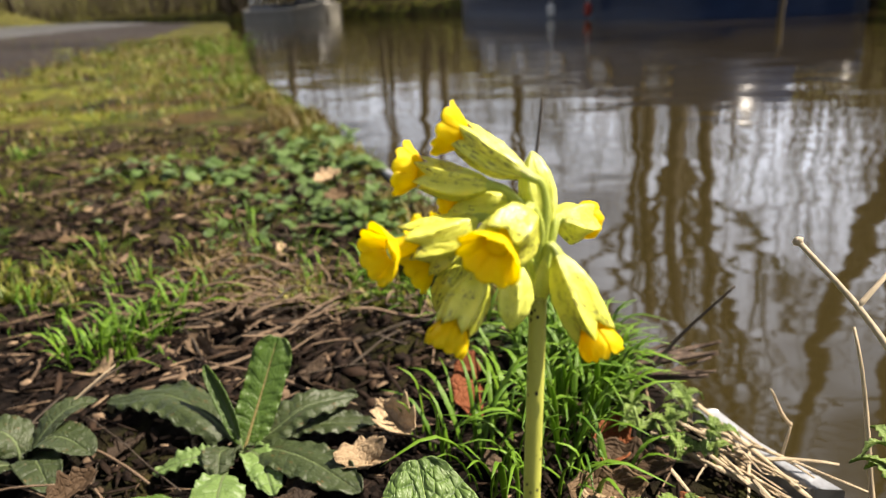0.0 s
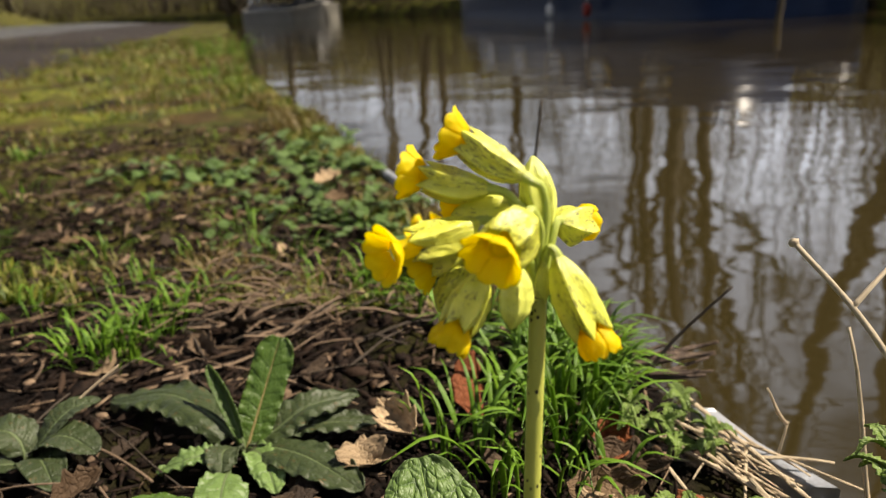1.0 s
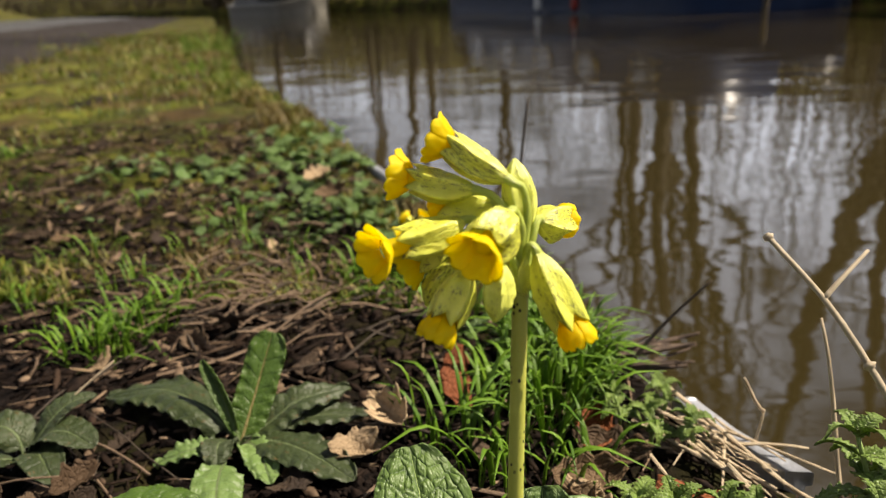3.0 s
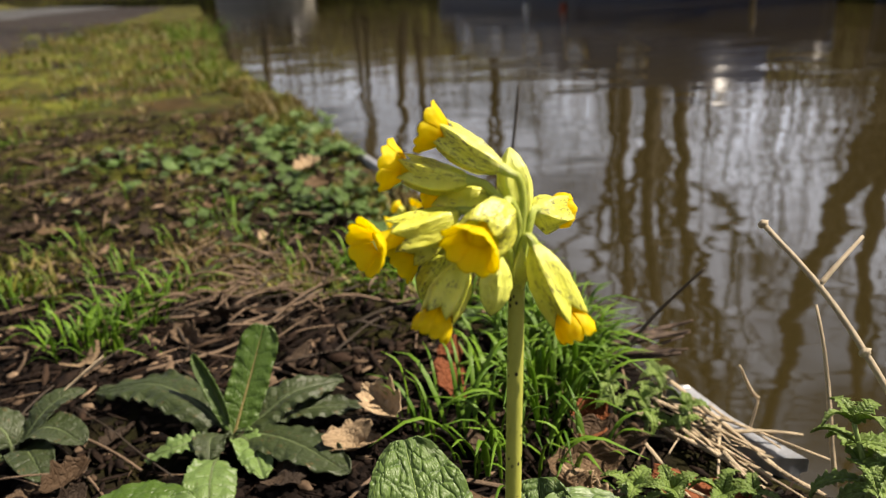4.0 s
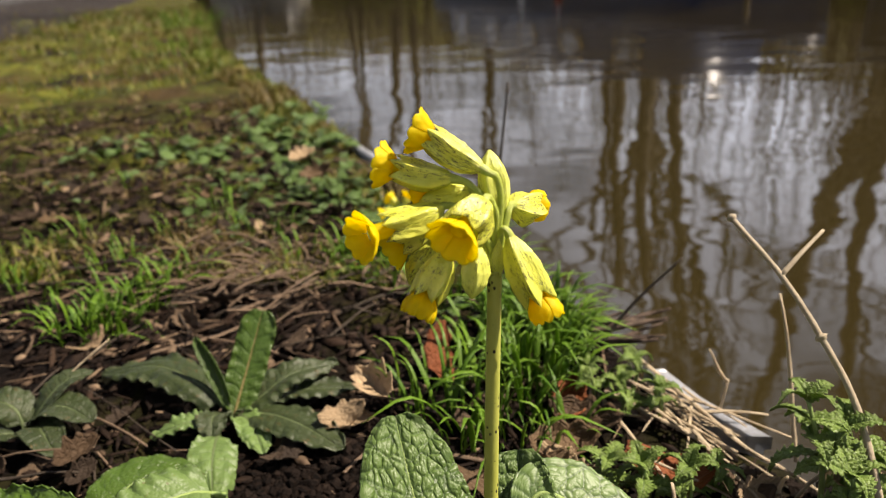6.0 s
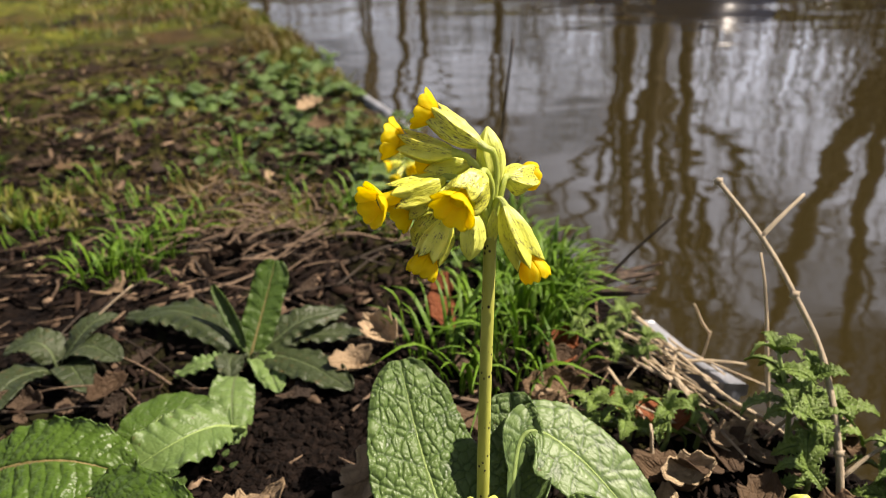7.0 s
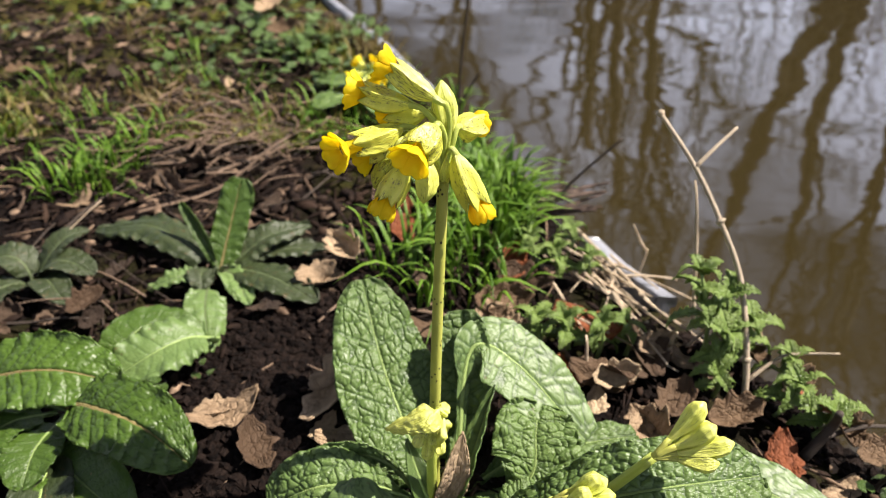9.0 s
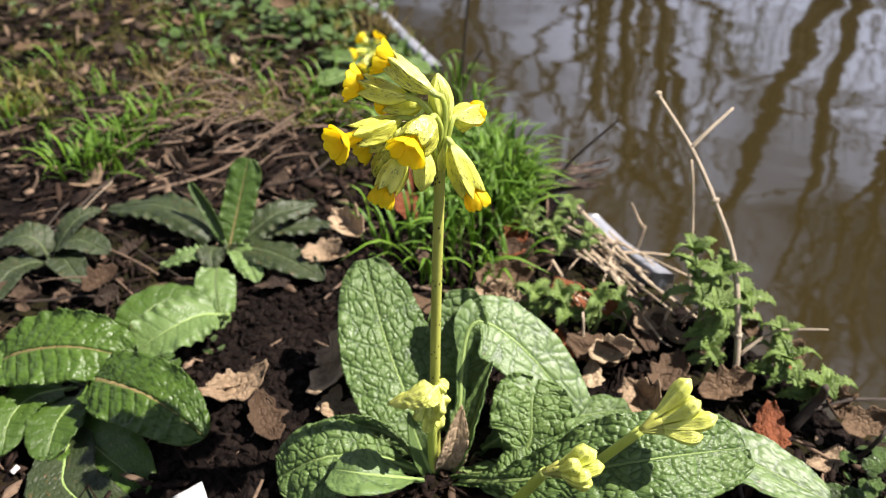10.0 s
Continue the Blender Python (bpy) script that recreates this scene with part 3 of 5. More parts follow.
def narrowboat(length, hull_mat, cabin_mat, label):
    t = thing("narrowboat", (0, 0, 0), label, "boat", "moored boats")
    g, half, n = Geo(), 1.0, 24
    rows = []
    for k in range(n + 1):
        s = k / n
        x = (s - 0.5) * length
        w = half * min(1.0, 0.12 + (min(s, 1 - s) / 0.10) ** 0.6 * 0.88)
        sheer = 0.18 * max(0.0, (abs(s - 0.5) - 0.36) / 0.14) ** 2
        rows.append([(x, -w * 0.86, -0.35), (x, -w, 0.02), (x, -w, 0.34 + sheer), (x, -w - 0.03, 0.36 + sheer), (x, -w - 0.03, 0.42 + sheer), (x, -w + 0.05, 0.45 + sheer),
                     (x, w - 0.05, 0.45 + sheer), (x, w + 0.03, 0.42 + sheer), (x, w + 0.03, 0.36 + sheer), (x, w, 0.34 + sheer), (x, w, 0.02), (x, w * 0.86, -0.35)])
    P = np.array(rows)
    m = P.shape[1]
    F = [(i * m + j, i * m + (j + 1) % m, (i + 1) * m + (j + 1) % m, (i + 1) * m + j) for i in range(n) for j in range(m)]
    F += [tuple(range(m - 1, -1, -1)), tuple(n * m + j for j in range(m))]
    g.put(P.reshape(-1, 3), F)
    hull = part("hull", g, hull_mat, t)
    g = Geo()
    a, b = -length * 0.36, length * 0.34
    prof = [(-0.86, 0.44), (-0.74, 1.12), (-0.66, 1.20), (0.0, 1.27), (0.66, 1.20), (0.74, 1.12), (0.86, 0.44)]
    g.put([(x, y, z) for x in (a, b) for y, z in prof], [(i, i + 7, i + 8, i + 1) for i in range(6)] + [tuple(range(7)), tuple(range(13, 6, -1))])
    cabin = part("cabin", g, cabin_mat, t)
    for k in range(5):
        x = a + (b - a) * (k + 0.5) / 5
        for s in (-1, 1):
            g = Geo()
            P = np.array([[(x + 0.38 * math.cos(q) * f, s * (0.86 - 0.12 * (0.40 + 0.20 * math.sin(q) * f / 0.68) - 0.01 + 0.035), 0.80 + 0.17 * math.sin(q) * f) for q in np.linspace(0, 2 * math.pi, 17)] for f in (0.86, 1.0)])
            sheet(g, P, 0.02)
            part("window_frame", g, BRASS, cabin)
            g = Geo()
            g.put([(x + 0.34 * math.cos(q), s * 0.832, 0.80 + 0.15 * math.sin(q)) for q in np.linspace(0, 2 * math.pi, 16, endpoint=False)], [tuple(range(16)) if s < 0 else tuple(range(15, -1, -1))])
            part("pane", g, GLASS, cabin)
    g = Geo()
    tube(g, [(length * 0.2, -0.3, 1.22), (length * 0.2, -0.3, 1.62)], [0.06, 0.06], 10)
    part("chimney", g, BLACK, t)
    return t


def fender(mat, label):
    t = thing("fender", (0, 0, 0), label, "fender", "boat fenders")
    g = Geo()
    tube(g, [(0, 0, 0.0), (0, 0, 0.03), (0, 0, 0.06), (0, 0, 0.15), (0, 0, 0.19), (0, 0, 0.21)], [0.02, 0.055, 0.065, 0.065, 0.055, 0.02], 12, 12)
    part("cushion", g, mat, t)
    g = Geo()
    tube(g, [(0, 0, 0.20), (0.01, 0.02, 0.36), (0, 0.06, 0.50)], [0.012, 0.012], 6)
    part("rope", g, WHITE, t)
    return t


def moor(t, y, off, turn=0.0):
    """Lays a boat along the far side, its middle at y."""
    a, b = V3((edge_x(y - 1), y - 1, 0)), V3((edge_x(y + 1), y + 1, 0))
    d = b - a
    return pose(edge_x(y) + off, y, WATER_Z + 0.02, 0, 0, math.degrees(math.atan2(d[1], d[0])) + turn)


boat_1 = narrowboat(12.0, BLACK, CREAM, "narrowboat with black hull and cream cabin moored opposite")
boat_1.matrix_basis = moor(boat_1, 2.0, 7.0)
boat_2 = narrowboat(11.5, BLUE, BLUE, "blue painted narrowboat moored on the far side")
boat_2.matrix_basis = moor(boat_2, 13.6, 7.1, 0.6)
boat_3 = narrowboat(6.5, GREY, BLACK, "small grey-hulled boat with a dark cabin moored further along the canal")
boat_3.matrix_basis = moor(boat_3, 28.6, 7.4, -4)
f1 = fender(RED, "red and round boat fender hanging at a blue hull")
f1.location = (edge_x(11.4) + 5.85, 11.4, WATER_Z + 0.03)
f2 = fender(WHITE, "white boat fender hanging at a blue hull")
f2.location = (edge_x(12.6) + 5.85, 12.6, WATER_Z + 0.03)


# ---- turf on the bank ----
def turf():
    r, g = random.Random(2), Geo()
    V, F, UV = [], [], []
    for _ in range(46000):
        y = 0.38 + 5.6 * r.random() ** 2.3
        off = 0.03 + r.random() * min(2.3, 0.55 + 1.3 * y)
        if y > 0.55 and r.random() < 0.30:
            off = -0.012 + 0.10 * r.random() ** 1.5
        if off > 0.98 + 0.16 * rough(y * 1.3, 2) and r.random() < 0.93:
            continue
        x = edge_x(y) - off
        cover = (0.5 if off < 0.08 else 0) + rough(x * 3.2, y * 3.2, 2) + 0.75 * rough(x * 9, y * 9, 5)
        if cover < 0.36 - 0.56 * min(max((y - 0.40) / 1.0, 0), 1) or r.random() < 0.12:
            continue
        z = land(x, y) - (0.002 if off > 0 else 0.006)
        h = (0.005 + 0.010 * r.random()) * (0.5 + 0.75 * min(y, 3)) * (1.6 if cover > 0.5 else 1)
        w = 0.0011 * (1 + 0.6 * min(y, 4))
        a = r.uniform(0, 6.283)
        bend = r.uniform(0.2, 1.1) * h
        c, s = math.cos(a), math.sin(a)
        k = len(V)
        for q, ww in ((0.0, 1.0), (0.55, 0.8)):
            px, py, pz = x + c * bend * q * q, y + s * bend * q * q, z + h * q
            V += [(px - s * w * ww, py + c * w * ww, pz), (px + s * w * ww, py - c * w * ww, pz)]
        V.append((x + c * bend, y + s * bend, z + h * 0.9))
        UV += [(0, 0), (1, 0), (0, 0.5), (1, 0.5), (0.5, 1)]
        F += [(k, k + 1, k + 3, k + 2), (k + 2, k + 3, k + 4)]
    g.put(V, F, UV)
    return tagged(part("turf", g, TURF), "short mossy turf with yellowing blades on the canal bank", "grass", kind="stuff")


turf()


def mooring_pole(y, off):
    x = edge_x(y) + off
    t = thing("mooring_pole", (x, y, -0.7), "weathered wooden mooring pole standing between two boats", "pole")
    g = Geo()
    tube(g, [(0, 0, 0), (0.01, 0, 0.5), (0.03, 0.01, 0.82)], [0.03, 0.03, 0.028], 10, 8)
    part("shaft", g, BARK, t)
    return t


mooring_pole(7.75, 5.85)


# ---- leaves ----
def outline(kind, v):
    """Half width along a leaf, 0 to 1."""
    if kind == "cowslip":
        if v < 0.22:
            return 0.10 + 0.25 * v
        s = min((v - 0.22) / 0.78, 1)
        return 0.155 + 0.845 * min(1, (s / 0.42) ** 0.9) * max(0.0, 1 - max(0, (s - 0.52) / 0.50) ** 2.6) ** 0.5 if s < 1 else 0.10
    if kind == "broad":
        if v < 0.14:
            return 0.16 + 1.6 * v
        s = (v - 0.14) / 0.86
        return max(0.10, min(1.0, 0.45 + 2.6 * s) * max(0.0, 1 - max(0.0, (s - 0.45) / 0.56) ** 2.4) ** 0.5)
    if kind == "dock":
        if v < 0.16:
            return 0.07
        s = (v - 0.16) / 0.84
        return max(0.06, max(0.0, 1 - abs((s - 0.46) / 0.545) ** 2.5) ** 0.60)
    if kind == "blunt":
        return max(0.12, min(1.0, 0.30 + 3.0 * v) * (0.86 + 0.14 * v) * max(0.0, 1 - max(0.0, (v - 0.80) / 0.21) ** 2.6) ** 0.5)
    if kind == "nettle":
        return max(0.02, math.sin(math.pi * v ** 0.62) ** 0.9)
    if kind == "long":
        return max(0.03, math.sin(math.pi * (0.08 + 0.92 * v) ** 0.9) ** 0.8)
    return max(0.03, math.sin(math.pi * v ** 0.7) ** 0.6)


def leaf_grid(spine, half, up, kind, nu=21, nv=40, fold=0.15, wave=0.12, curl=0.0, rug=0.0, teeth=0.0, tooth_n=28, seed=0.0, twist=0.0, cell_size=0.0030, gap=0.0090, net=1.0):
    C = spline(spine, nv)
    P, K = np.zeros((nv, nu, 3)), np.ones((nv, nu))
    up = unit(V3(up))
    long = sum(np.linalg.norm(b - a) for a, b in zip(C, C[1:]))
    for i in range(nv):
        v = i / (nv - 1)
        t = unit(C[min(i + 1, nv - 1)] - C[max(i - 1, 0)])
        side = unit(np.cross(t, up))
        nrm = np.cross(side, t)
        if twist:
            a = twist * v
            side, nrm = side * math.cos(a) + nrm * math.sin(a), nrm * math.cos(a) - side * math.sin(a)
        w = half * outline(kind, v)
        for j in range(nu):
            u = 2 * j / (nu - 1) - 1
            au = abs(u)
            ww = w * (1 + 0.07 * rough(v * 5 + seed, u * 0.5 + seed))
            if teeth > 0.3 and au > 0.4:
                ww *= 1 - teeth * ((v * tooth_n) % 1.0) * (au - 0.4) / 0.6
            elif teeth and au > 0.99:
                saw = (v * tooth_n + (0.3 if u > 0 else 0)) % 1.0
                ww *= 1 - teeth * saw
            h = fold * au * ww - curl * u * u * ww + wave * half * au**1.5 * rough(v * 6 + seed * 3, u * 2 + seed) + wave * 0.28 * half * au**3 * math.sin(v * 58 + seed + u)
            if rug:
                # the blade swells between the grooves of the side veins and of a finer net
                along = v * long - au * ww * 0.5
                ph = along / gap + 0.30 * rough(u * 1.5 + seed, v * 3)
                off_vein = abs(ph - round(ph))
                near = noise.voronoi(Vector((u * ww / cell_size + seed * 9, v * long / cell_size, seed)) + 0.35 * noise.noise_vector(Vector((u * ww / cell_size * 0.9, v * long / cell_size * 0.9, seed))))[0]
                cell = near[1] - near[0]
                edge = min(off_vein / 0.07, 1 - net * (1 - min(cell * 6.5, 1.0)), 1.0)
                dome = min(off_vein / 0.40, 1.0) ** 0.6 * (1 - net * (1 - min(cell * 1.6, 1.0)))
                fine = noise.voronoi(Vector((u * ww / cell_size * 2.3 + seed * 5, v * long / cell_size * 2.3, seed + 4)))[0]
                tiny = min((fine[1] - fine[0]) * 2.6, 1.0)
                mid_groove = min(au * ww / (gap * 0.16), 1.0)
                # groove depth, which also drives the groove shade painted into the leaf colour
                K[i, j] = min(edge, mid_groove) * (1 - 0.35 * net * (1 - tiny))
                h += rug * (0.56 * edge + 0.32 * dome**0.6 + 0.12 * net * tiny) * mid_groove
            P[i, j] = C[i] + side * u * ww + nrm * h
    return P, C, K


def leaf(parent, spine, half, up=(0, 0, 1), kind="cowslip", material=None, rib=None, label="", name="leaf", rib_r=0.0007, thick=0.0005, **kw):
    """A leaf as a part, with its midrib; the spine is in the parent's own space."""
    P, C, K = leaf_grid(spine, half, up, kind, **kw)
    ob = part(name, sheet(Geo(), P, thick), material or LEAF, parent, label)
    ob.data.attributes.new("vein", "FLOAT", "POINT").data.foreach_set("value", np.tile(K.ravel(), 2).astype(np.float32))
    # wrinkles of young leaves, where the bud colour has crease shade painted in
    ob.data.attributes.new("fold", "FLOAT", "POINT").data.foreach_set("value", np.tile(K.ravel(), 2).astype(np.float32))
    if rib is not None:
        g = Geo()
        mid = P.shape[1] // 2
        line = [P[i, mid] for i in range(0, P.shape[0], 2)]
        nrm = [unit(np.cross(P[i, mid + 1] - P[i, mid - 1], P[min(i + 1, P.shape[0] - 1), mid] - P[max(i - 1, 0), mid])) for i in range(0, P.shape[0], 2)]
        tube(g, [p + n * rib_r * 0.25 for p, n in zip(line, nrm)], [rib_r * 1.5, rib_r, rib_r * 0.25], 6)
        part("midrib", g, rib, ob)
    return ob


# ---- cowslip flowers ----
def axes_for(d):
    d = unit(V3(d))
    a = unit(np.cross(d, (0.31, 0.17, 0.93) if abs(d[2]) < 0.9 else (1, 0.2, 0)))
    return d, a, np.cross(d, a)


def calyx_geo(base, mouth, radius, closed, seed, crumple=0.0, club=False):
    """A five-ribbed, inflated calyx with sharp pleats; open ones end in five teeth."""
    g = Geo()
    base, mouth = V3(base), V3(mouth)
    L = np.linalg.norm(mouth - base)
    d, a, b = axes_for(mouth - base)
    ns, na = 26, 70
    bend = V3((0, 0, -1)) - d * (V3((0, 0, -1)) @ d)
    V, UV, F = [], [], []
    prof_s = [0.0, 0.05, 0.15, 0.30, 0.50, 0.72, 0.88, 1.0]
    prof_r = [0.22, 0.34, 0.58, 0.82, 1.0, 1.03, 0.97, 0.86] if not closed else [0.22, 0.36, 0.62, 0.88, 1.0, 0.86, 0.50, 0.08]
    if club:
        prof_r = [0.22, 0.30, 0.40, 0.58, 0.84, 1.0, 0.80, 0.12]
    K = []
    rows = ns + (4 if not closed else 0)
    for i in range(rows + 1):
        inner = i > ns
        s = i / ns if not inner else 1 - (i - ns) * 0.07
        r = radius * np.interp(s, prof_s, prof_r) * (0.90 if inner else 1.0)
        for j in range(na + 1):
            q = 2 * math.pi * j / na
            wander = q + 0.16 * rough(math.cos(q) + seed, math.sin(q), s * 2.0)
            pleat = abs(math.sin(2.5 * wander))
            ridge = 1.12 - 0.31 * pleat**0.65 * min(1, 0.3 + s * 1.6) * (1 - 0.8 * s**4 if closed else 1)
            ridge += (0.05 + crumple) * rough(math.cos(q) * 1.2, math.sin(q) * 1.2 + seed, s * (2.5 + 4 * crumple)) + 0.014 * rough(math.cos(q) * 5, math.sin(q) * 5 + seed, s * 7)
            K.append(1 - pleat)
            tooth = 0.0
            if not closed:
                tooth = 0.20 * max(0.0, s - 0.72) / 0.28 * (abs(((j / na) * 5) % 1.0 - 0.5) * 2 - 0.55)
            ss = s + tooth
            p = base + d * L * ss + (a * math.cos(q) + b * math.sin(q)) * r * ridge + bend * L * 0.06 * math.sin(math.pi * min(s, 1))
            V.append(p)
            UV.append((j / na + seed, s))
    n = na + 1
    for i in range(rows):
        for j in range(na):
            k = i * n + j
            F.append((k, k + 1, k + n + 1, k + n))
    F.append(tuple(range(na - 1, -1, -1)))
    if closed:
        F.append(tuple(rows * n + j for j in range(na)))
    g.fold = K
    return g.put(V, F, UV), d


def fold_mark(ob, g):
    """Keeps for each point how near it lies to the crest of a pleat, for the painted valley shade."""
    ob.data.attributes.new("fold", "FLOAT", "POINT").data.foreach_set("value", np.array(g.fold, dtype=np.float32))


def petal_geo(base, d, angle, r0, r1, h, k, seed, closed):
    """One notched lobe of the corolla."""
    d, a, b = axes_for(d)
    nu, nv = 19, 13
    P = np.zeros((nv, nu, 3))
    for j in range(nu):
        u = 2 * j / (nu - 1) - 1
        reach = 1 - 0.26 * abs(u) ** 3.2 - 0.15 * math.exp(-((u / 0.20) ** 2)) + 0.03 * rough(seed * 3 + k, u)
        for i in range(nv):
            v = i / (nv - 1) * reach
            if closed:
                r = r0 + (r1 - r0) * math.sin(v * 2.6)
            else:
                r = r0 + (r1 - r0) * (0.78 * math.sin(v * math.pi / 2) ** 0.85 + 0.22 * v**3)
            r += 0.00030 * (k % 2) * v
            q = angle + u * (0.60 + 0.14 * v + 0.05 * math.sin(seed + k))
            cup = 0.0005 * (1 - u * u) * v
            P[i, j] = base + d * (h * v - cup * 0.6) + (a * math.cos(q) + b * math.sin(q)) * (r + cup + 0.0005 * rough(u * 2 + seed, v * 3, k) * v)
    return sheet(Geo(), P, 0.00020)


def floret(parent, origin, base, mouth, radius=0.0036, bloom="open", via=(), seed=0.0, reach=0.0, petal_r=0.0046, petal_h=0.0044, mat=None, face=None):
    """A calyx with its stalk and, where it has opened, its yellow corolla."""
    base, mouth, origin = V3(base), V3(mouth), V3(origin)
    g, d = calyx_geo(base, mouth, radius, bloom == "bud", seed)
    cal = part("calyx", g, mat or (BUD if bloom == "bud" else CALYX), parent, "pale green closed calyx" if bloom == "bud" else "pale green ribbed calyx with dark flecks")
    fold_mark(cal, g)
    g = Geo()
    mid = [V3(p) for p in via] or [(origin + base) / 2 + V3((0, 0, 0.0025))]
    tube(g, [origin, *mid, base - d * 0.0012, base + d * 0.0010], [0.0009, 0.0008, 0.00075, 0.0008, 0.0012], 9, 22)
    part("pedicel", g, PEDICEL, cal)
    if bloom != "bud":
        L = np.linalg.norm(mouth - base)
        start = mouth - d * L * 0.25
        axis = d if face is None else unit(V3(face))
        hub = mouth + d * reach
        g = Geo()
        tube(g, [start, mouth + (hub - mouth) * 0.5, hub + axis * 0.0003], [0.0016, 0.0018, 0.0022], 14, 9)
        part("corolla_tube", g, PETAL, cal)
        for k in range(5):
            closed = bloom == "half"
            part("petal", petal_geo(hub - axis * 0.0004, axis, 2 * math.pi * k / 5 + seed, 0.0020, petal_r if not closed else petal_r * 0.72, petal_h, k, seed, closed), PETAL, cal, "bright yellow notched petal")
    return cal


MM = 0.001
TOP = V3((0.0395, 0.1367, 0.1200))
FOOT = V3((0.0375, 0.1200, 0.0))


def mm(*p):
    return V3(p) * MM


def cowslip():
    t = thing("cowslip", tuple(FOOT), "flowering cowslip with nodding yellow flowers and crinkled green leaves", "flower")
    J = TOP - FOOT
    g = Geo()
    tube(g, [(0, 0, -0.004), (0.0, 0.004, 0.03), (0.0006, 0.010, 0.07), J - mm(0.1, 0.8, 6), J], [0.0021, 0.00185, 0.0017, 0.0016, 0.0018], 14, 40)
    part("stem", g, STEM, t, "pale green stem with small black specks")

    def fl(base, mouth, **kw):
        floret(t, J + kw.pop("off", mm(0, 0, 0)), J + mm(*base), J + mm(*mouth), **kw)

    def up(*pts):
        return [J + mm(*p) for p in pts]

    # three upper flowers leaning out over the bank
    fl((-1.9, 3.0, 21.8), (-13.6, 7.4, 28.0), seed=0.3, radius=0.0033, via=up((0.9, 2.0, 8), (1.6, 3.0, 15), (0.8, 3.0, 20.0)), petal_r=0.0046, petal_h=0.0046, face=(-0.86, 0.15, 0.35))
    fl((-8.4, 3.9, 19.6), (-21.0, 6.0, 21.6), seed=1.1, radius=0.0033, via=up((0.2, 1.0, 7), (-1.2, 2.0, 13.5), (-4.8, 3.0, 18.4)), petal_r=0.0047, petal_h=0.0042, reach=0.0008)
    fl((-5.0, 6.6, 16.2), (-15.2, 9.6, 15.0), seed=2.9, radius=0.0034, via=up((0.2, 2.2, 7), (-1.0, 4.2, 13.5)), bloom="half", petal_r=0.0040, petal_h=0.0036)
    # the flower that faces the path, its corolla drawn far out of the calyx
    fl((-10.8, 2.2, 13.8), (-22.4, -2.4, 10.8), seed=0.95, radius=0.0037, via=up((-0.6, 0.8, 6.5), (-3.4, 1.8, 12.6)), reach=0.0036, petal_r=0.0050, petal_h=0.0042, face=(-0.62, -0.77, 0.02))
    fl((-13.0, 5.4, 9.4), (-20.8, 4.0, 4.6), seed=3.7, radius=0.0032, via=up((-1.0, 2.6, 6.5), (-6.5, 5.0, 11)), petal_r=0.0042)
    # the flower that nods towards the viewer
    fl((-1.5, -2.8, 16.8), (-6.0, -9.6, 13.2), seed=4.2, radius=0.0050, via=up((-0.1, -0.4, 7), (0.6, -0.8, 13.0)), petal_r=0.0054, petal_h=0.0050, face=(-0.40, -0.82, -0.40))
    fl((-9.8, -3.4, 6.0), (-14.2, -8.4, -2.2), seed=5.0, radius=0.0038, via=up((-1.2, -0.4, 6), (-4.6, -1.0, 9.2), (-8.0, -2.4, 8.4)), petal_r=0.0046, bloom="half", petal_h=0.0056)
    fl((-13.4, 2.6, 5.0), (-19.0, 0.4, -3.6), seed=5.9, radius=0.0035, via=up((-1.2, 1.4, 5.6), (-6, 2.4, 8.8), (-11.0, 3.0, 7.6)), bloom="bud", mat=CALYX)
    fl((-3.3, -3.4, 7.2), (-4.6, -7.0, -3.4), seed=6.4, radius=0.0031, via=up((-0.7, -1.0, 5.6), (-2.2, -2.4, 9.0)), bloom="bud")
    fl((3.4, -1.4, 8.6), (9.6, -4.4, -4.4), seed=7.7, radius=0.0039, via=up((0.9, -0.6, 5.4), (1.8, -0.9, 9.6)), bloom="half", petal_r=0.0046, petal_h=0.0058)
    fl((1.3, 4.9, 10.6), (-1.0, 8.8, 24.6), seed=8.1, radius=0.0035, via=up((0.8, 2.4, 5.5),), bloom="bud")
    fl((4.0, 6.4, 12.6), (8.4, 14.6, 9.8), seed=9.6, radius=0.0040, via=up((1.6, 2.0, 6.0), (2.8, 3.6, 10.6)), bloom="half", petal_r=0.0044, petal_h=0.0034)
    fl((-7.8, 0.6, 11.6), (-12.2, -2.6, 10.6), seed=10.2, radius=0.0021, via=up((-0.8, 0.4, 6.0), (-4.0, 1.2, 11.2)), bloom="bud")
    # bracts where the stalks part
    for a, b in (((0.6, -0.8, -1.0), (1.2, -1.6, 8.0)), ((-0.8, -0.6, -0.6), (-2.4, -0.9, 7.0)), ((0.2, 1.0, -0.6), (0.6, 3.6, 8.5)), ((1.0, 0.4, 0), (3.0, 0.6, 6.0))):
        leaf(t, [J + mm(*a), J + (mm(*a) + mm(*b)) / 2, J + mm(*b)], 0.0014, up=(0, -1, 0.3), kind="long", material=BUD, name="bract", nu=7, nv=9, thick=0.0003, fold=0.5)

    def lf(points, half, **kw):
        return leaf(t, [V3(p) - FOOT for p in points], half, rib=RIB_PALE, **kw)

    # upright crinkled leaf beside the stem
    lf([(0.0375, 0.121, 0.002), (0.0290, 0.134, 0.010), (0.0155, 0.157, 0.027), (0.0040, 0.184, 0.047)], 0.0192, up=(0.32, -0.60, 0.9), rug=0.0011, cell_size=0.0036, teeth=0.11, wave=0.15, curl=0.10, kind="broad", seed=0.4, nu=131, nv=240)
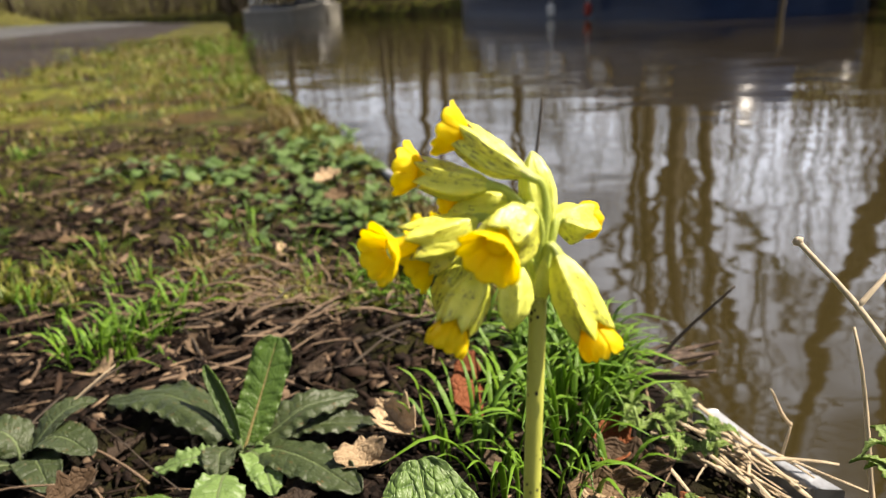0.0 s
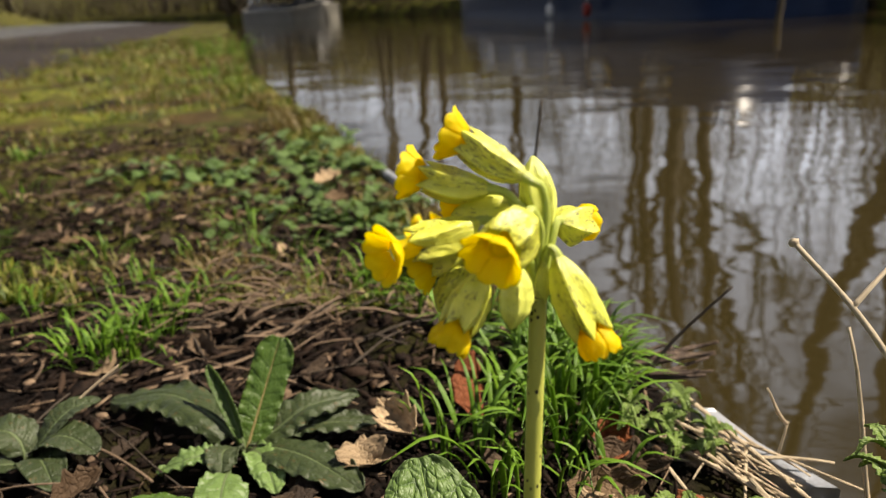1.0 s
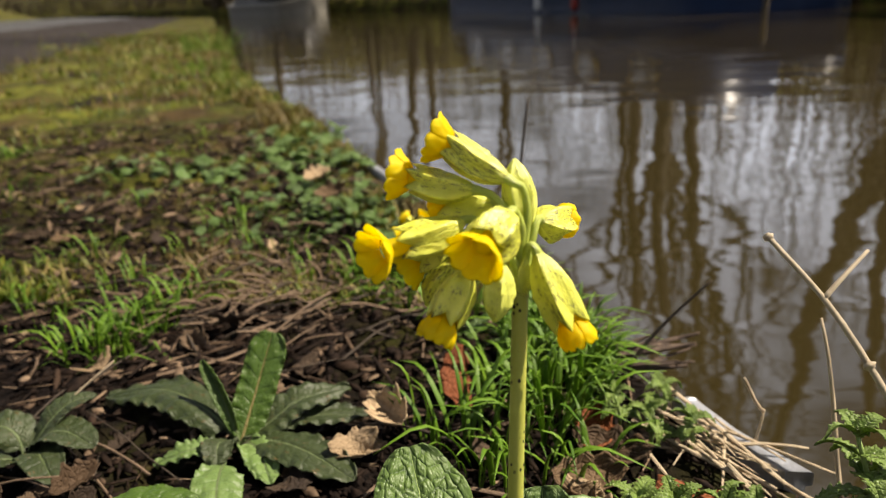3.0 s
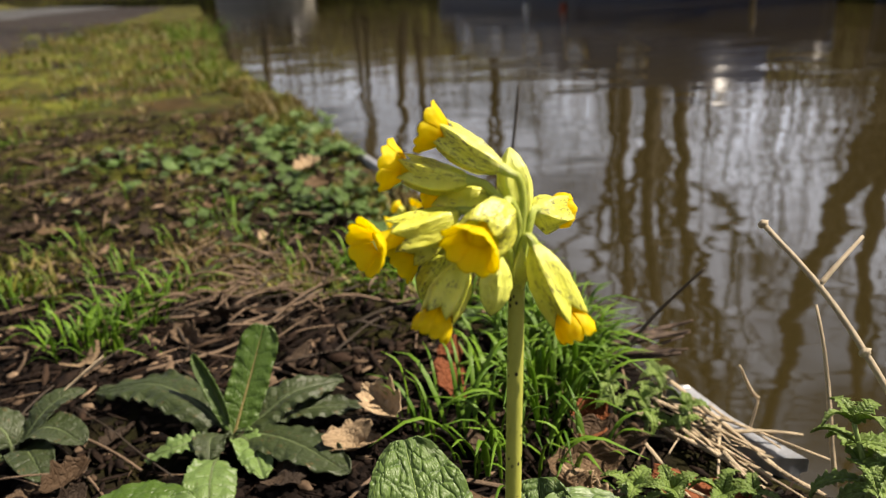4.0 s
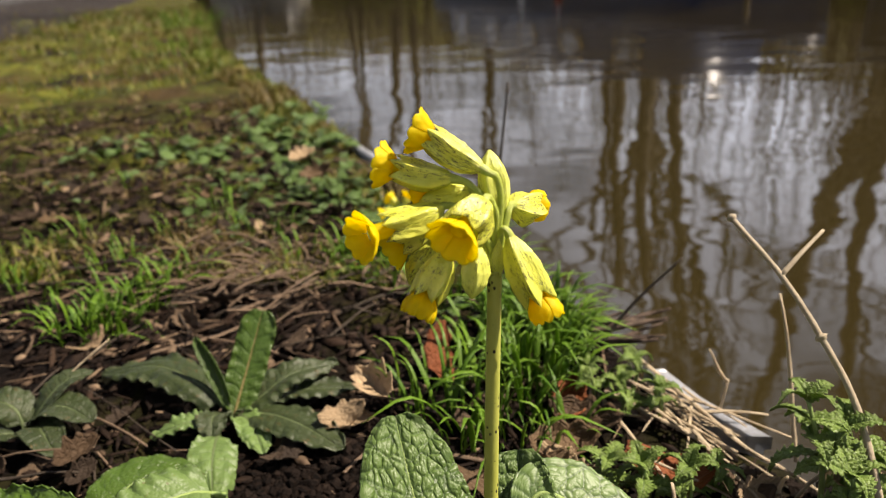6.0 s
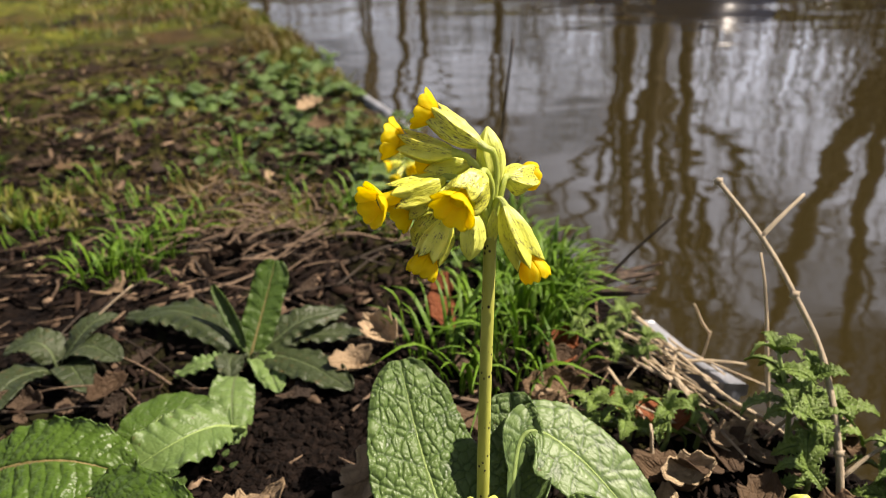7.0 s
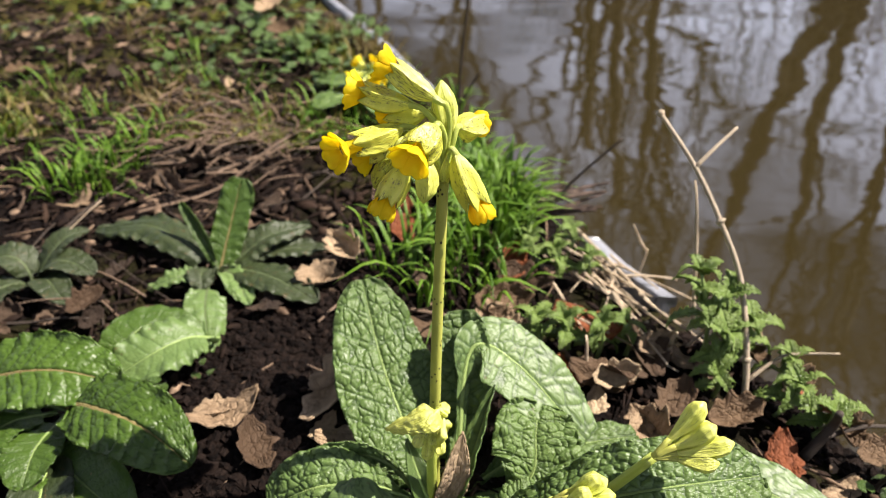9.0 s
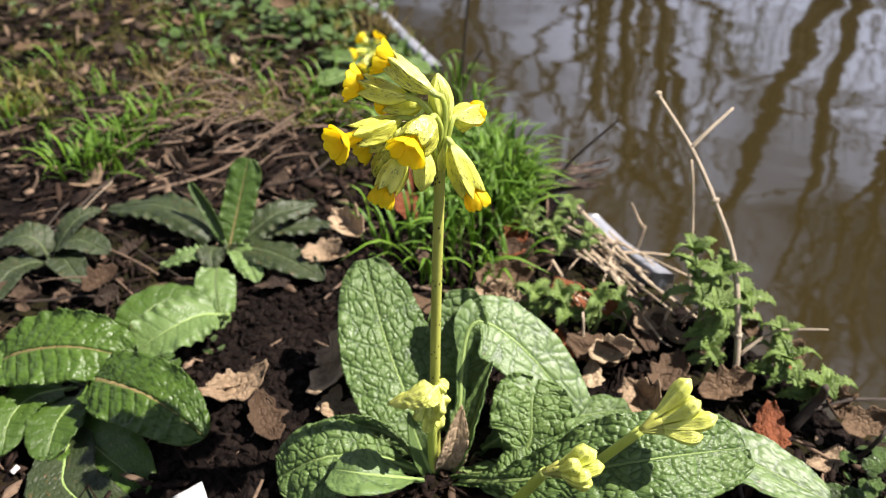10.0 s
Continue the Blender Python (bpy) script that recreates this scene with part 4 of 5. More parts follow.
    # leaf behind the stem
    lf([(0.0410, 0.123, 0.002), (0.0440, 0.140, 0.014), (0.0465, 0.154, 0.030), (0.0440, 0.170, 0.046)], 0.0108, up=(-0.2, -0.8, 0.8), rug=0.0012, cell_size=0.0040, teeth=0.08, seed=1.6, fold=0.3, nu=61, nv=140)
    # long smooth leaf arching over to the water side
    lf([(0.0450, 0.130, 0.012), (0.0480, 0.156, 0.039), (0.0650, 0.154, 0.035), (0.0900, 0.137, 0.016)], 0.0145, up=(0.3, -0.4, 1), material=LEAF_OLD, rug=0.0006, cell_size=0.0064, net=0.9, teeth=0.06, seed=2.2, curl=0.10, wave=0.06, nu=81, nv=160)
    # crinkled leaves low round the foot
    lf([(0.0460, 0.118, 0.003), (0.0640, 0.117, 0.009), (0.0711, 0.1235, 0.0165), (0.0716, 0.1330, 0.0235), (0.0730, 0.1430, 0.0270)], 0.0155, up=(0.15, -0.7, 0.8), rug=0.0011, cell_size=0.0035, teeth=0.09, seed=3.3, nu=85, nv=170, wave=0.2)
    lf([(0.0430, 0.114, 0.003), (0.0700, 0.104, 0.022), (0.1050, 0.104, 0.036), (0.1400, 0.115, 0.031)], 0.0150, up=(0, -0.45, 1), rug=0.0011, cell_size=0.0034, teeth=0.10, seed=4.1, nu=91, nv=220, wave=0.2, fold=0.1)
    lf([(0.0500, 0.121, 0.002), (0.0950, 0.127, 0.010), (0.1330, 0.126, 0.016), (0.1720, 0.111, 0.010)], 0.0125, material=LEAF_OLD, rug=0.0005, cell_size=0.0045, seed=5.2, nu=61, nv=150)
    lf([(0.0480, 0.123, 0.002), (0.0700, 0.134, 0.010), (0.1100, 0.146, 0.010)], 0.0090, rug=0.0012, seed=6.6, teeth=0.09, nu=61, nv=110)
    lf([(0.0350, 0.116, 0.003), (0.0180, 0.113, 0.016), (0.0000, 0.110, 0.018), (-0.0170, 0.108, 0.008)], 0.0140, rug=0.0012, cell_size=0.0042, teeth=0.10, seed=7.4, nu=85, nv=160, up=(0, -0.4, 1), curl=0.2)
    lf([(0.0340, 0.118, 0.003), (0.0220, 0.124, 0.014), (0.0080, 0.124, 0.019), (-0.0080, 0.121, 0.017)], 0.0060, rug=0.0010, nu=41, nv=90, teeth=0.09, seed=8.8, up=(0, -1.0, 0.3), fold=0.3)
    lf([(0.0360, 0.113, 0.003), (0.0270, 0.104, 0.018), (0.0150, 0.100, 0.025), (0.0050, 0.103, 0.022)], 0.0090, material=LEAF_OLD, rug=0.0004, seed=9.1)
    lf([(0.0440, 0.119, 0.003), (0.0500, 0.124, 0.018), (0.0570, 0.141, 0.038)], 0.0050, up=(-0.7, -0.6, 0.4), rug=0.0008, seed=10.3, fold=0.7, teeth=0.10, kind="long")
    lf([(0.0370, 0.116, 0.003), (0.0330, 0.117, 0.016), (0.0280, 0.124, 0.028)], 0.0042, up=(0.5, -0.9, 0.2), seed=11.5, fold=0.6, kind="long")
    lf([(0.0480, 0.114, 0.003), (0.0620, 0.110, 0.012), (0.0780, 0.113, 0.014)], 0.0100, rug=0.0014, seed=12.5, teeth=0.10, nu=61, nv=110)
    leaf(t, [V3(p) - FOOT for p in ((0.0400, 0.118, 0.003), (0.0440, 0.1185, 0.016), (0.0468, 0.125, 0.032))], 0.0052, up=(0.3, -1, 0.2), kind="long", material=DEAD_PALE, label="withered tan-brown leaf", fold=0.5, seed=3.1)

    def young(root, neck, r_stem, buds, size, seed, fat=0.145, crumple=0.0):
        """A younger stalk with its buds still shut."""
        g = Geo()
        root, neck = V3(root) - FOOT, V3(neck) - FOOT
        tube(g, [root, (root + neck) / 2 + mm(0, -1, 1), neck], [r_stem * 1.1, r_stem], 12, 16)
        part("young_stem", g, PEDICEL, t, "pale green young stem")
        for k, (dx, dy, dz) in enumerate(buds):
            d = unit(V3((dx, dy, dz)))
            b = neck + d * size * 0.28 + mm(0.3 * math.sin(k * 2), 0.3 * math.cos(k * 2), 0)
            g, _ = calyx_geo(b, neck + V3((dx, dy, dz)) * size, size * fat, True, seed + k, crumple, crumple < 0.2)
            fold_mark(part("bud", g, BUD, t, "tight pale green bud"), g)
            g = Geo()
            tube(g, [neck - d * 0.0005, b + d * 0.0008], [0.0011, 0.0010], 6, 4)
            part("pedicel", g, STEM, t)

    young((0.0370, 0.1175, 0.0), (0.0375, 0.1165, 0.0480), 0.0016, [(-0.10, -0.35, -0.95), (0.22, -0.35, -0.75), (-0.32, -0.35, -0.55), (0.10, -0.45, -0.35), (0.30, 0.0, 0.35)], 0.0150, 1.0, 0.135, 0.15)
    # a crumpled young leaf hoods the lowest buds
    for pts, half, sd in (([(0.0405, 0.1165, 0.0480), (0.0370, 0.1130, 0.0550), (0.0310, 0.1120, 0.0520), (0.0235, 0.1130, 0.0455)], 0.0052, 4.4), ([(0.0365, 0.1150, 0.0500), (0.0385, 0.1120, 0.0550), (0.0405, 0.1110, 0.0500), (0.0390, 0.1115, 0.0400)], 0.0046, 6.1)):
        leaf(t, [V3(p) - FOOT for p in pts], half, kind="long", material=BUD, name="young_leaf", label="crumpled pale young leaf", nu=25, nv=40, wave=0.25, curl=0.9, rug=0.0005, cell_size=0.0034, seed=sd)
    young((0.0720, 0.1060, 0.002), (0.1020, 0.1040, 0.0510), 0.0015, [(0.62, 0.38, 0.70), (0.74, 0.12, 0.54), (1.00, 0.04, 0.32), (0.82, -0.12, 0.08), (0.74, 0.34, 0.36), (0.86, 0.22, 0.22)], 0.0210, 2.0, 0.136)
    young((0.0600, 0.1010, 0.002), (0.0735, 0.0925, 0.0435), 0.0016, [(0.70, 0.10, 0.62), (0.86, 0.20, 0.40), (1.00, 0.05, 0.20), (0.80, -0.20, 0.02), (0.52, -0.16, 0.52), (0.74, -0.24, 0.30)], 0.0170, 3.0, 0.150, 0.12)
    return t


cowslip()


def small_cowslip(at):
    """The other cowslip, low by the edge."""
    t = thing("cowslip", at, "small cowslip in yellow flower among low leaves", "flower")
    g = Geo()
    tube(g, [(0, 0, -0.003), (0.002, 0.002, 0.015), (0.003, 0, 0.022)], [0.002, 0.0016], 10, 12)
    part("stem", g, STEM, t)
    J = V3((0.003, 0, 0.022))
    for k, (dx, dy, dz) in enumerate(((-12, -4, 4), (-6, -12, -2), (4, -10, 4), (10, 0, 2), (-8, 6, 10), (3, 4, 12))):
        floret(t, J, J + mm(dx, dy, dz) * 0.4 + mm(0, 0, 4), J + mm(dx, dy, dz), radius=0.0030, seed=k * 1.3, petal_r=0.0046)
    for k in range(5):
        a = k * 1.3
        c, s = math.cos(a), math.sin(a)
        leaf(t, [(0, 0, 0.002), (0.02 * c, 0.02 * s, 0.014), (0.045 * c, 0.045 * s, 0.012)], 0.012, rib=RIB_PALE, rug=0.001, seed=k)
    return t


small_cowslip((-0.0405, 0.452, land(-0.0405, 0.452)))


# ---- docks ----
def dock(at, label, blades):
    t = thing("dock_plant", at, label, "weed", "broad-leaved weeds")
    at = V3(at)
    for k, (pts, half, mat, rib, kw) in enumerate(blades):
        leaf(t, [V3(p) - at for p in pts], half, kind=kw.pop("kind", "dock"), material=mat, rib=rib, seed=k * 1.7 + at[1], teeth=kw.pop("teeth", 0.10), tooth_n=26, rug=kw.pop("rug", 0.0006), cell_size=0.0034, gap=0.0056, net=0.45, rib_r=kw.pop("rib_r", 0.0006), nu=57, nv=110, **kw)
    return t


A0 = (-0.083, 0.245, 0.0)
dock(A0, "young dull green dock rosette in dark soil", [
    ([A0, (-0.100, 0.252, 0.012), (-0.126, 0.264, 0.014), (-0.156, 0.266, 0.008)], 0.0115, DOCK_DULL, RIB_DULL, dict(wave=0.36, curl=0.30)),
    ([A0, (-0.081, 0.252, 0.009), (-0.078, 0.262, 0.022), (-0.074, 0.274, 0.039)], 0.0090, DOCK, RIB_RED, dict(up=(0.25, -1, 0.3), wave=0.22, fold=0.1, kind="blunt")),
    ([A0, (-0.068, 0.240, 0.006), (-0.048, 0.230, 0.009), (-0.026, 0.219, 0.005)], 0.0105, DOCK_DULL, RIB_DULL, dict(wave=0.28, curl=0.2)),
    ([(-0.082, 0.228, 0.004), (-0.078, 0.216, 0.008), (-0.073, 0.202, 0.009), (-0.066, 0.184, 0.003)], 0.0098, LEAF_OLD, RIB_DULL, dict(wave=0.35, curl=0.25, up=(0.3, -0.2, 1))),
    ([A0, (-0.090, 0.234, 0.006), (-0.098, 0.228, 0.008), (-0.110, 0.224, 0.004)], 0.0065, LEAF_OLD, RIB_DULL, dict(wave=0.4)),
    ([A0, (-0.072, 0.252, 0.006), (-0.060, 0.262, 0.012), (-0.042, 0.276, 0.010)], 0.0105, DOCK_DULL, RIB_DULL, dict(wave=0.30)),
    ([A0, (-0.066, 0.254, 0.005), (-0.050, 0.258, 0.007), (-0.030, 0.262, 0.005)], 0.0080, DOCK_DULL, RIB_DULL, dict(wave=0.30)),
    ([A0, (-0.088, 0.250, 0.012), (-0.095, 0.256, 0.022), (-0.103, 0.262, 0.031)], 0.0036, DOCK, RIB_DULL, dict(up=(0, -1, 0.4), fold=0.6)),
    ([A0, (-0.086, 0.236, 0.007), (-0.085, 0.230, 0.009), (-0.082, 0.222, 0.006)], 0.0070, DOCK_DULL, RIB_DULL, dict(wave=0.30)),
    ([A0, (-0.074, 0.238, 0.005), (-0.066, 0.228, 0.006), (-0.058, 0.216, 0.004)], 0.0070, LEAF_OLD, RIB_DULL, dict(wave=0.4)),
])
B0 = (-0.112, 0.150, 0.0)
dock(B0, "glossy green dock rosette with red midribs", [
    ([(-0.106, 0.145, 0.010), (-0.0901, 0.1364, 0.020), (-0.0663, 0.1268, 0.023), (-0.0464, 0.1185, 0.014)], 0.0140, DOCK, RIB_RED, dict(rug=0.0019, rib_r=0.0011, wave=0.22, up=(0.05, -0.45, 1), fold=0.05)),
    ([(-0.152, 0.151, 0.006), (-0.135, 0.151, 0.017), (-0.1104, 0.1512, 0.022), (-0.0860, 0.152, 0.016)], 0.0165, DOCK, RIB_RED, dict(rug=0.0019, rib_r=0.0011, wave=0.22, up=(0, -0.35, 1), fold=0.08)),
    ([(-0.062, 0.188, 0.008), (-0.071, 0.1800, 0.015), (-0.0818, 0.168, 0.016), (-0.0970, 0.1560, 0.010)], 0.0135, LEAF_OLD, RIB_PALE, dict(wave=0.25, up=(0, -0.3, 1))),
    ([(-0.097, 0.160, 0.004), (-0.096, 0.172, 0.012), (-0.093, 0.185, 0.015), (-0.076, 0.197, 0.012)], 0.0125, DOCK, RIB_PALE, dict()),
    ([(-0.110, 0.134, 0.001), (-0.1000, 0.1245, 0.003), (-0.0830, 0.1131, 0.004), (-0.0640, 0.1030, 0.002)], 0.0130, DOCK, RIB_PALE, dict(up=(0.2, -0.3, 1))),
    ([B0, (-0.125, 0.138, 0.007), (-0.128, 0.126, 0.008), (-0.124, 0.111, 0.005)], 0.0100, DOCK, RIB_PALE, dict()),
    ([B0, (-0.110, 0.132, 0.006), (-0.109, 0.123, 0.007), (-0.106, 0.110, 0.005)], 0.0110, DOCK, RIB_PALE, dict()),
    ([B0, (-0.135, 0.150, 0.010), (-0.150, 0.142, 0.014), (-0.170, 0.130, 0.009)], 0.0145, DOCK, RIB_PALE, dict()),
    ([B0, (-0.100, 0.112, 0.004), (-0.090, 0.098, 0.004), (-0.058, 0.086, 0.002)], 0.0120, DOCK_DULL, RIB_PALE, dict()),
])
C0 = (-0.171, 0.228, 0.0)
dock(C0, "small dull green rosette of rounded leaves", [
    ([C0, (-0.176, 0.232, 0.010), (-0.184, 0.232, 0.014), (-0.196, 0.228, 0.010)], 0.0100, DOCK_DULL, RIB_DULL, dict()),
    ([C0, (-0.160, 0.230, 0.012), (-0.150, 0.230, 0.014), (-0.136, 0.226, 0.010)], 0.0090, DOCK_DULL, RIB_DULL, dict()),
    ([C0, (-0.162, 0.224, 0.008), (-0.154, 0.218, 0.010), (-0.142, 0.208, 0.006)], 0.0085, DOCK_DULL, RIB_DULL, dict()),
    ([C0, (-0.164, 0.236, 0.012), (-0.158, 0.244, 0.018), (-0.150, 0.252, 0.018)], 0.0080, DOCK_DULL, RIB_DULL, dict()),
    ([C0, (-0.176, 0.220, 0.006), (-0.180, 0.208, 0.008), (-0.178, 0.192, 0.005)], 0.0100, DOCK_DULL, RIB_DULL, dict()),
])

# ---- nettles ----
def nettle_meshes():
    out = []
    for k in range(5):
        P, _, K = leaf_grid([(0, 0, 0), (0.35, 0, 0.12), (0.72, 0, 0.10), (1.0, 0, -0.10 - 0.06 * k)], 0.33, (0, 0, 1), "nettle", nu=17, nv=121, fold=0.26, wave=0.10, teeth=0.46, tooth_n=7, seed=k * 2.1, rug=0.055, gap=0.115, cell_size=0.09, net=0.4)
        me = sheet(Geo(), P, 0.016).mesh("leaf", NETTLE)
        me.attributes.new("vein", "FLOAT", "POINT").data.foreach_set("value", np.tile(K.ravel(), 2).astype(np.float32))
        out.append(me)
    return out


NETTLE_LEAVES = nettle_meshes()


def aim(at, yaw, pitch, size, roll=0.0):
    return Matrix.Translation(at) @ pose(0, 0, 0, roll, pitch, yaw) @ Matrix.Diagonal((size, size, size, 1))


def nettle(at, top, size, pairs, seed):
    r = random.Random(seed)
    t = thing("nettle", at, "young stinging nettle with toothed green leaves by the edging", "nettle", "nettles by the water")
    d = V3(top) - V3(at)
    g = Geo()
    tube(g, [(0, 0, -0.003), tuple(d * 0.5 + V3((0.002, -0.001, 0))), tuple(d)], [0.0011, 0.0007], 6, 8)
    part("stem", g, RIB_PALE, t)
    pairs = max(pairs - 1, 2)
    for k in range(pairs):
        s = 0.55 + 0.45 * k / max(pairs - 1, 1)
        turn = k * 90 + r.uniform(-25, 25)
        big = size * 0.88 * (1.0 - 0.45 * (k / pairs) ** 2) * r.uniform(0.85, 1.1)
        for side in (0, 180) if k < pairs - 1 else (0, 90, 180, 270):
            ob = new("leaf", r.choice(NETTLE_LEAVES))
            ob.parent = t
            ob.matrix_basis = aim(tuple(d * s), turn + side + r.uniform(-15, 15), -r.uniform(-30, 5) - 45 * k / pairs, big, r.uniform(-25, 25))
    return t


for k, (at, top, size, pairs) in enumerate((
    ((0.088, 0.196, 0), (0.086, 0.195, 0.022), 0.016, 5), ((0.076, 0.201, 0), (0.075, 0.200, 0.018), 0.015, 4), ((0.100, 0.194, 0), (0.102, 0.196, 0.020), 0.014, 4),
    ((0.113, 0.196, 0), (0.113, 0.200, 0.017), 0.013, 4), ((0.149, 0.200, -0.002), (0.1385, 0.200, 0.045), 0.018, 5), ((0.158, 0.202, -0.002), (0.151, 0.201, 0.034), 0.019, 4), ((0.1525, 0.190, -0.001), (0.1495, 0.187, 0.026), 0.018, 4),
    ((0.163, 0.202, -0.002), (0.1635, 0.200, 0.022), 0.017, 4), ((0.172, 0.186, -0.004), (0.177, 0.185, 0.016), 0.015, 4), ((0.170, 0.172, -0.003), (0.174, 0.168, 0.018), 0.017, 4),
    ((0.181, 0.163, -0.004), (0.186, 0.161, 0.012), 0.015, 3), ((0.086, 0.250, 0), (0.086, 0.252, 0.018), 0.014, 4), ((0.100, 0.246, 0), (0.102, 0.250, 0.016), 0.013, 4),
    ((0.075, 0.258, 0), (0.074, 0.260, 0.020), 0.013, 4), ((0.146, 0.178, -0.002), (0.146, 0.177, 0.014), 0.013, 3), ((0.095, 0.275, 0), (0.096, 0.277, 0.014), 0.012, 3))):
    nettle(at, top, size, pairs, 40 + k)

# ---- grass tufts ----
def blade_meshes():
    out = []
    for k in range(6):
        b = 0.18 + 0.14 * k
        P, _, _ = leaf_grid([(0, 0, 0), (0.10 * b, 0, 0.4), (0.45 * b, 0, 0.78), (1.1 * b, 0, 0.98 - 0.25 * b)], 0.028, (-1, 0, 0.2), "long", nu=3, nv=9, fold=0.5, wave=0.1, seed=k)
        out.append(sheet(Geo(), P, 0.004).mesh("blade", GRASS))
    return out


BLADES = blade_meshes()


def grass_tuft(x, y, spread, count, tall, seed, wide=1.0, label="tuft of fresh green grass in leaf litter"):
    r = random.Random(seed)
    t = thing("grass_tuft", (x, y, land(x, y)), label, "grass", "grass tufts")
    for _ in range(count):
        a, q = r.uniform(0, 360), spread * math.sqrt(r.random())
        px, py = q * math.cos(radians(a)), q * math.sin(radians(a))
        ob = new("blade", r.choice(BLADES))
        ob.parent = t
        h = tall * r.uniform(0.45, 1.1) * (0.72 if -0.5 < x < -0.09 else 1.0)
        ob.matrix_basis = Matrix.Translation((px, py, -0.003)) @ pose(0, 0, 0, 0, r.uniform(-8, 22), a + r.uniform(-60, 60)) @ Matrix.Diagonal((h, h * wide * r.uniform(0.5, 0.9) * 0.04 / max(tall, 0.02), h, 1))
    return t


for k, (x, y, spread, count, tall) in enumerate((
    (0.018, 0.236, 0.020, 28, 0.042), (0.040, 0.230, 0.016, 22, 0.038), (0.046, 0.262, 0.020, 56, 0.040), (0.052, 0.290, 0.018, 70, 0.039), (0.048, 0.322, 0.016, 70, 0.036),
    (0.030, 0.290, 0.020, 30, 0.038), (0.000, 0.250, 0.016, 14, 0.036), (0.062, 0.232, 0.012, 16, 0.030), (-0.206, 0.332, 0.024, 60, 0.040), (-0.186, 0.352, 0.022, 60, 0.044),
    (-0.190, 0.322, 0.024, 50, 0.036), (-0.235, 0.405, 0.022, 26, 0.036), (-0.060, 0.430, 0.022, 30, 0.034), (-0.095, 0.420, 0.022, 30, 0.036), (-0.030, 0.395, 0.020, 24, 0.036),
    (0.000, 0.360, 0.018, 26, 0.034), (-0.172, 0.380, 0.018, 44, 0.040), (-0.300, 0.470, 0.03, 30, 0.036), (-0.02, 0.470, 0.02, 26, 0.036), (-0.150, 0.480, 0.03, 36, 0.036),
    (0.060, 0.330, 0.012, 60, 0.036), (0.064, 0.312, 0.010, 52, 0.032), (0.050, 0.350, 0.012, 50, 0.031), (0.070, 0.300, 0.008, 30, 0.024), (0.044, 0.330, 0.014, 50, 0.038), (0.036, 0.380, 0.014, 36, 0.026), (0.064, 0.300, 0.010, 28, 0.028), (0.060, 0.318, 0.010, 28, 0.030), (0.054, 0.345, 0.012, 30, 0.030), (0.034, 0.405, 0.014, 26, 0.030), (0.022, 0.448, 0.014, 26, 0.030), (-0.27, 0.36, 0.025, 26, 0.03), (-0.34, 0.40, 0.03, 30, 0.03), (-0.21, 0.54, 0.03, 34, 0.038), (-0.90, 1.95, 0.08, 60, 0.07), (-1.32, 2.9, 0.12, 70, 0.11))):
    grass_tuft(x, y, spread, int(count * (0.9 if -0.5 < x < -0.09 else 1.1)), tall, 70 + k, 1.7 if -0.21 < x < -0.165 else 1.25)


# low tufts scattered through the litter up the bank
r = random.Random(19)
for k in range(16):
    y = 0.42 + 0.62 * r.random()
    x = edge_x(y) - 0.06 - 0.50 * r.random()
    grass_tuft(x, y, r.uniform(0.016, 0.034), 22, r.uniform(0.022, 0.036), 160 + k)


# ---- ground cover by the edge ----
def cover_meshes():
    out = []
    for k in range(3):
        P, _, _ = leaf_grid([(0, 0, 0), (0.3, 0, 0.08), (0.7, 0, 0.08), (1, 0, -0.05)], 0.42, (0, 0, 1), "round", nu=7, nv=9, fold=0.12, wave=0.15, seed=k * 3.3)
        out.append(sheet(Geo(), P, 0.03).mesh("leaf", IVY))
    return out


COVER = cover_meshes()


def ground_cover(x, y, spread, count, size, seed):
    r = random.Random(seed)
    t = thing("ground_cover_plant", (x, y, land(x, y)), "low clump of small rounded green leaves", "weed", "low leafy weeds")
    for _ in range(count):
        a, q = r.uniform(0, 6.283), spread * math.sqrt(r.random())
        px, py = q * math.cos(a), q * math.sin(a)
        ob = new("leaf", r.choice(COVER))
        ob.parent = t
        ob.matrix_basis = aim((px, py, r.uniform(0.003, 0.016)), r.uniform(0, 360), r.uniform(-30, 25), size * r.uniform(0.5, 1.05), r.uniform(-35, 35))
    return t


for k, (x, y, spread, count, size) in enumerate((
    (-0.115, 0.555, 0.040, 60, 0.012), (-0.060, 0.500, 0.034, 64, 0.012), (-0.085, 0.600, 0.035, 50, 0.012), (-0.020, 0.470, 0.022, 34, 0.011), (-0.175, 0.585, 0.035, 22, 0.011),
    (-0.130, 0.500, 0.030, 14, 0.010), (-0.23, 0.62, 0.05, 24, 0.012), (-0.31, 0.72, 0.06, 46, 0.02), (-0.2, 0.74, 0.05, 40, 0.018), (-0.28, 0.90, 0.07, 40, 0.022), (-0.15, 0.45, 0.03, 8, 0.009),
    (0.198, 0.130, 0.012, 16, 0.0075), (0.186, 0.121, 0.010, 12, 0.0070), (-0.078, 0.152, 0.006, 8, 0.005), (-0.062, 0.166, 0.004, 4, 0.004), (0.012, 0.335, 0.02, 14, 0.012), (-0.36, 0.58, 0.05, 14, 0.012), (-0.16, 0.66, 0.05, 40, 0.014), (-0.26, 0.80, 0.05, 30, 0.016), (-0.42, 0.74, 0.06, 24, 0.015), (-0.14, 0.53, 0.03, 26, 0.010), (-0.20, 0.50, 0.03, 16, 0.010))):
    ground_cover(x, y, spread, count, size, 130 + k)


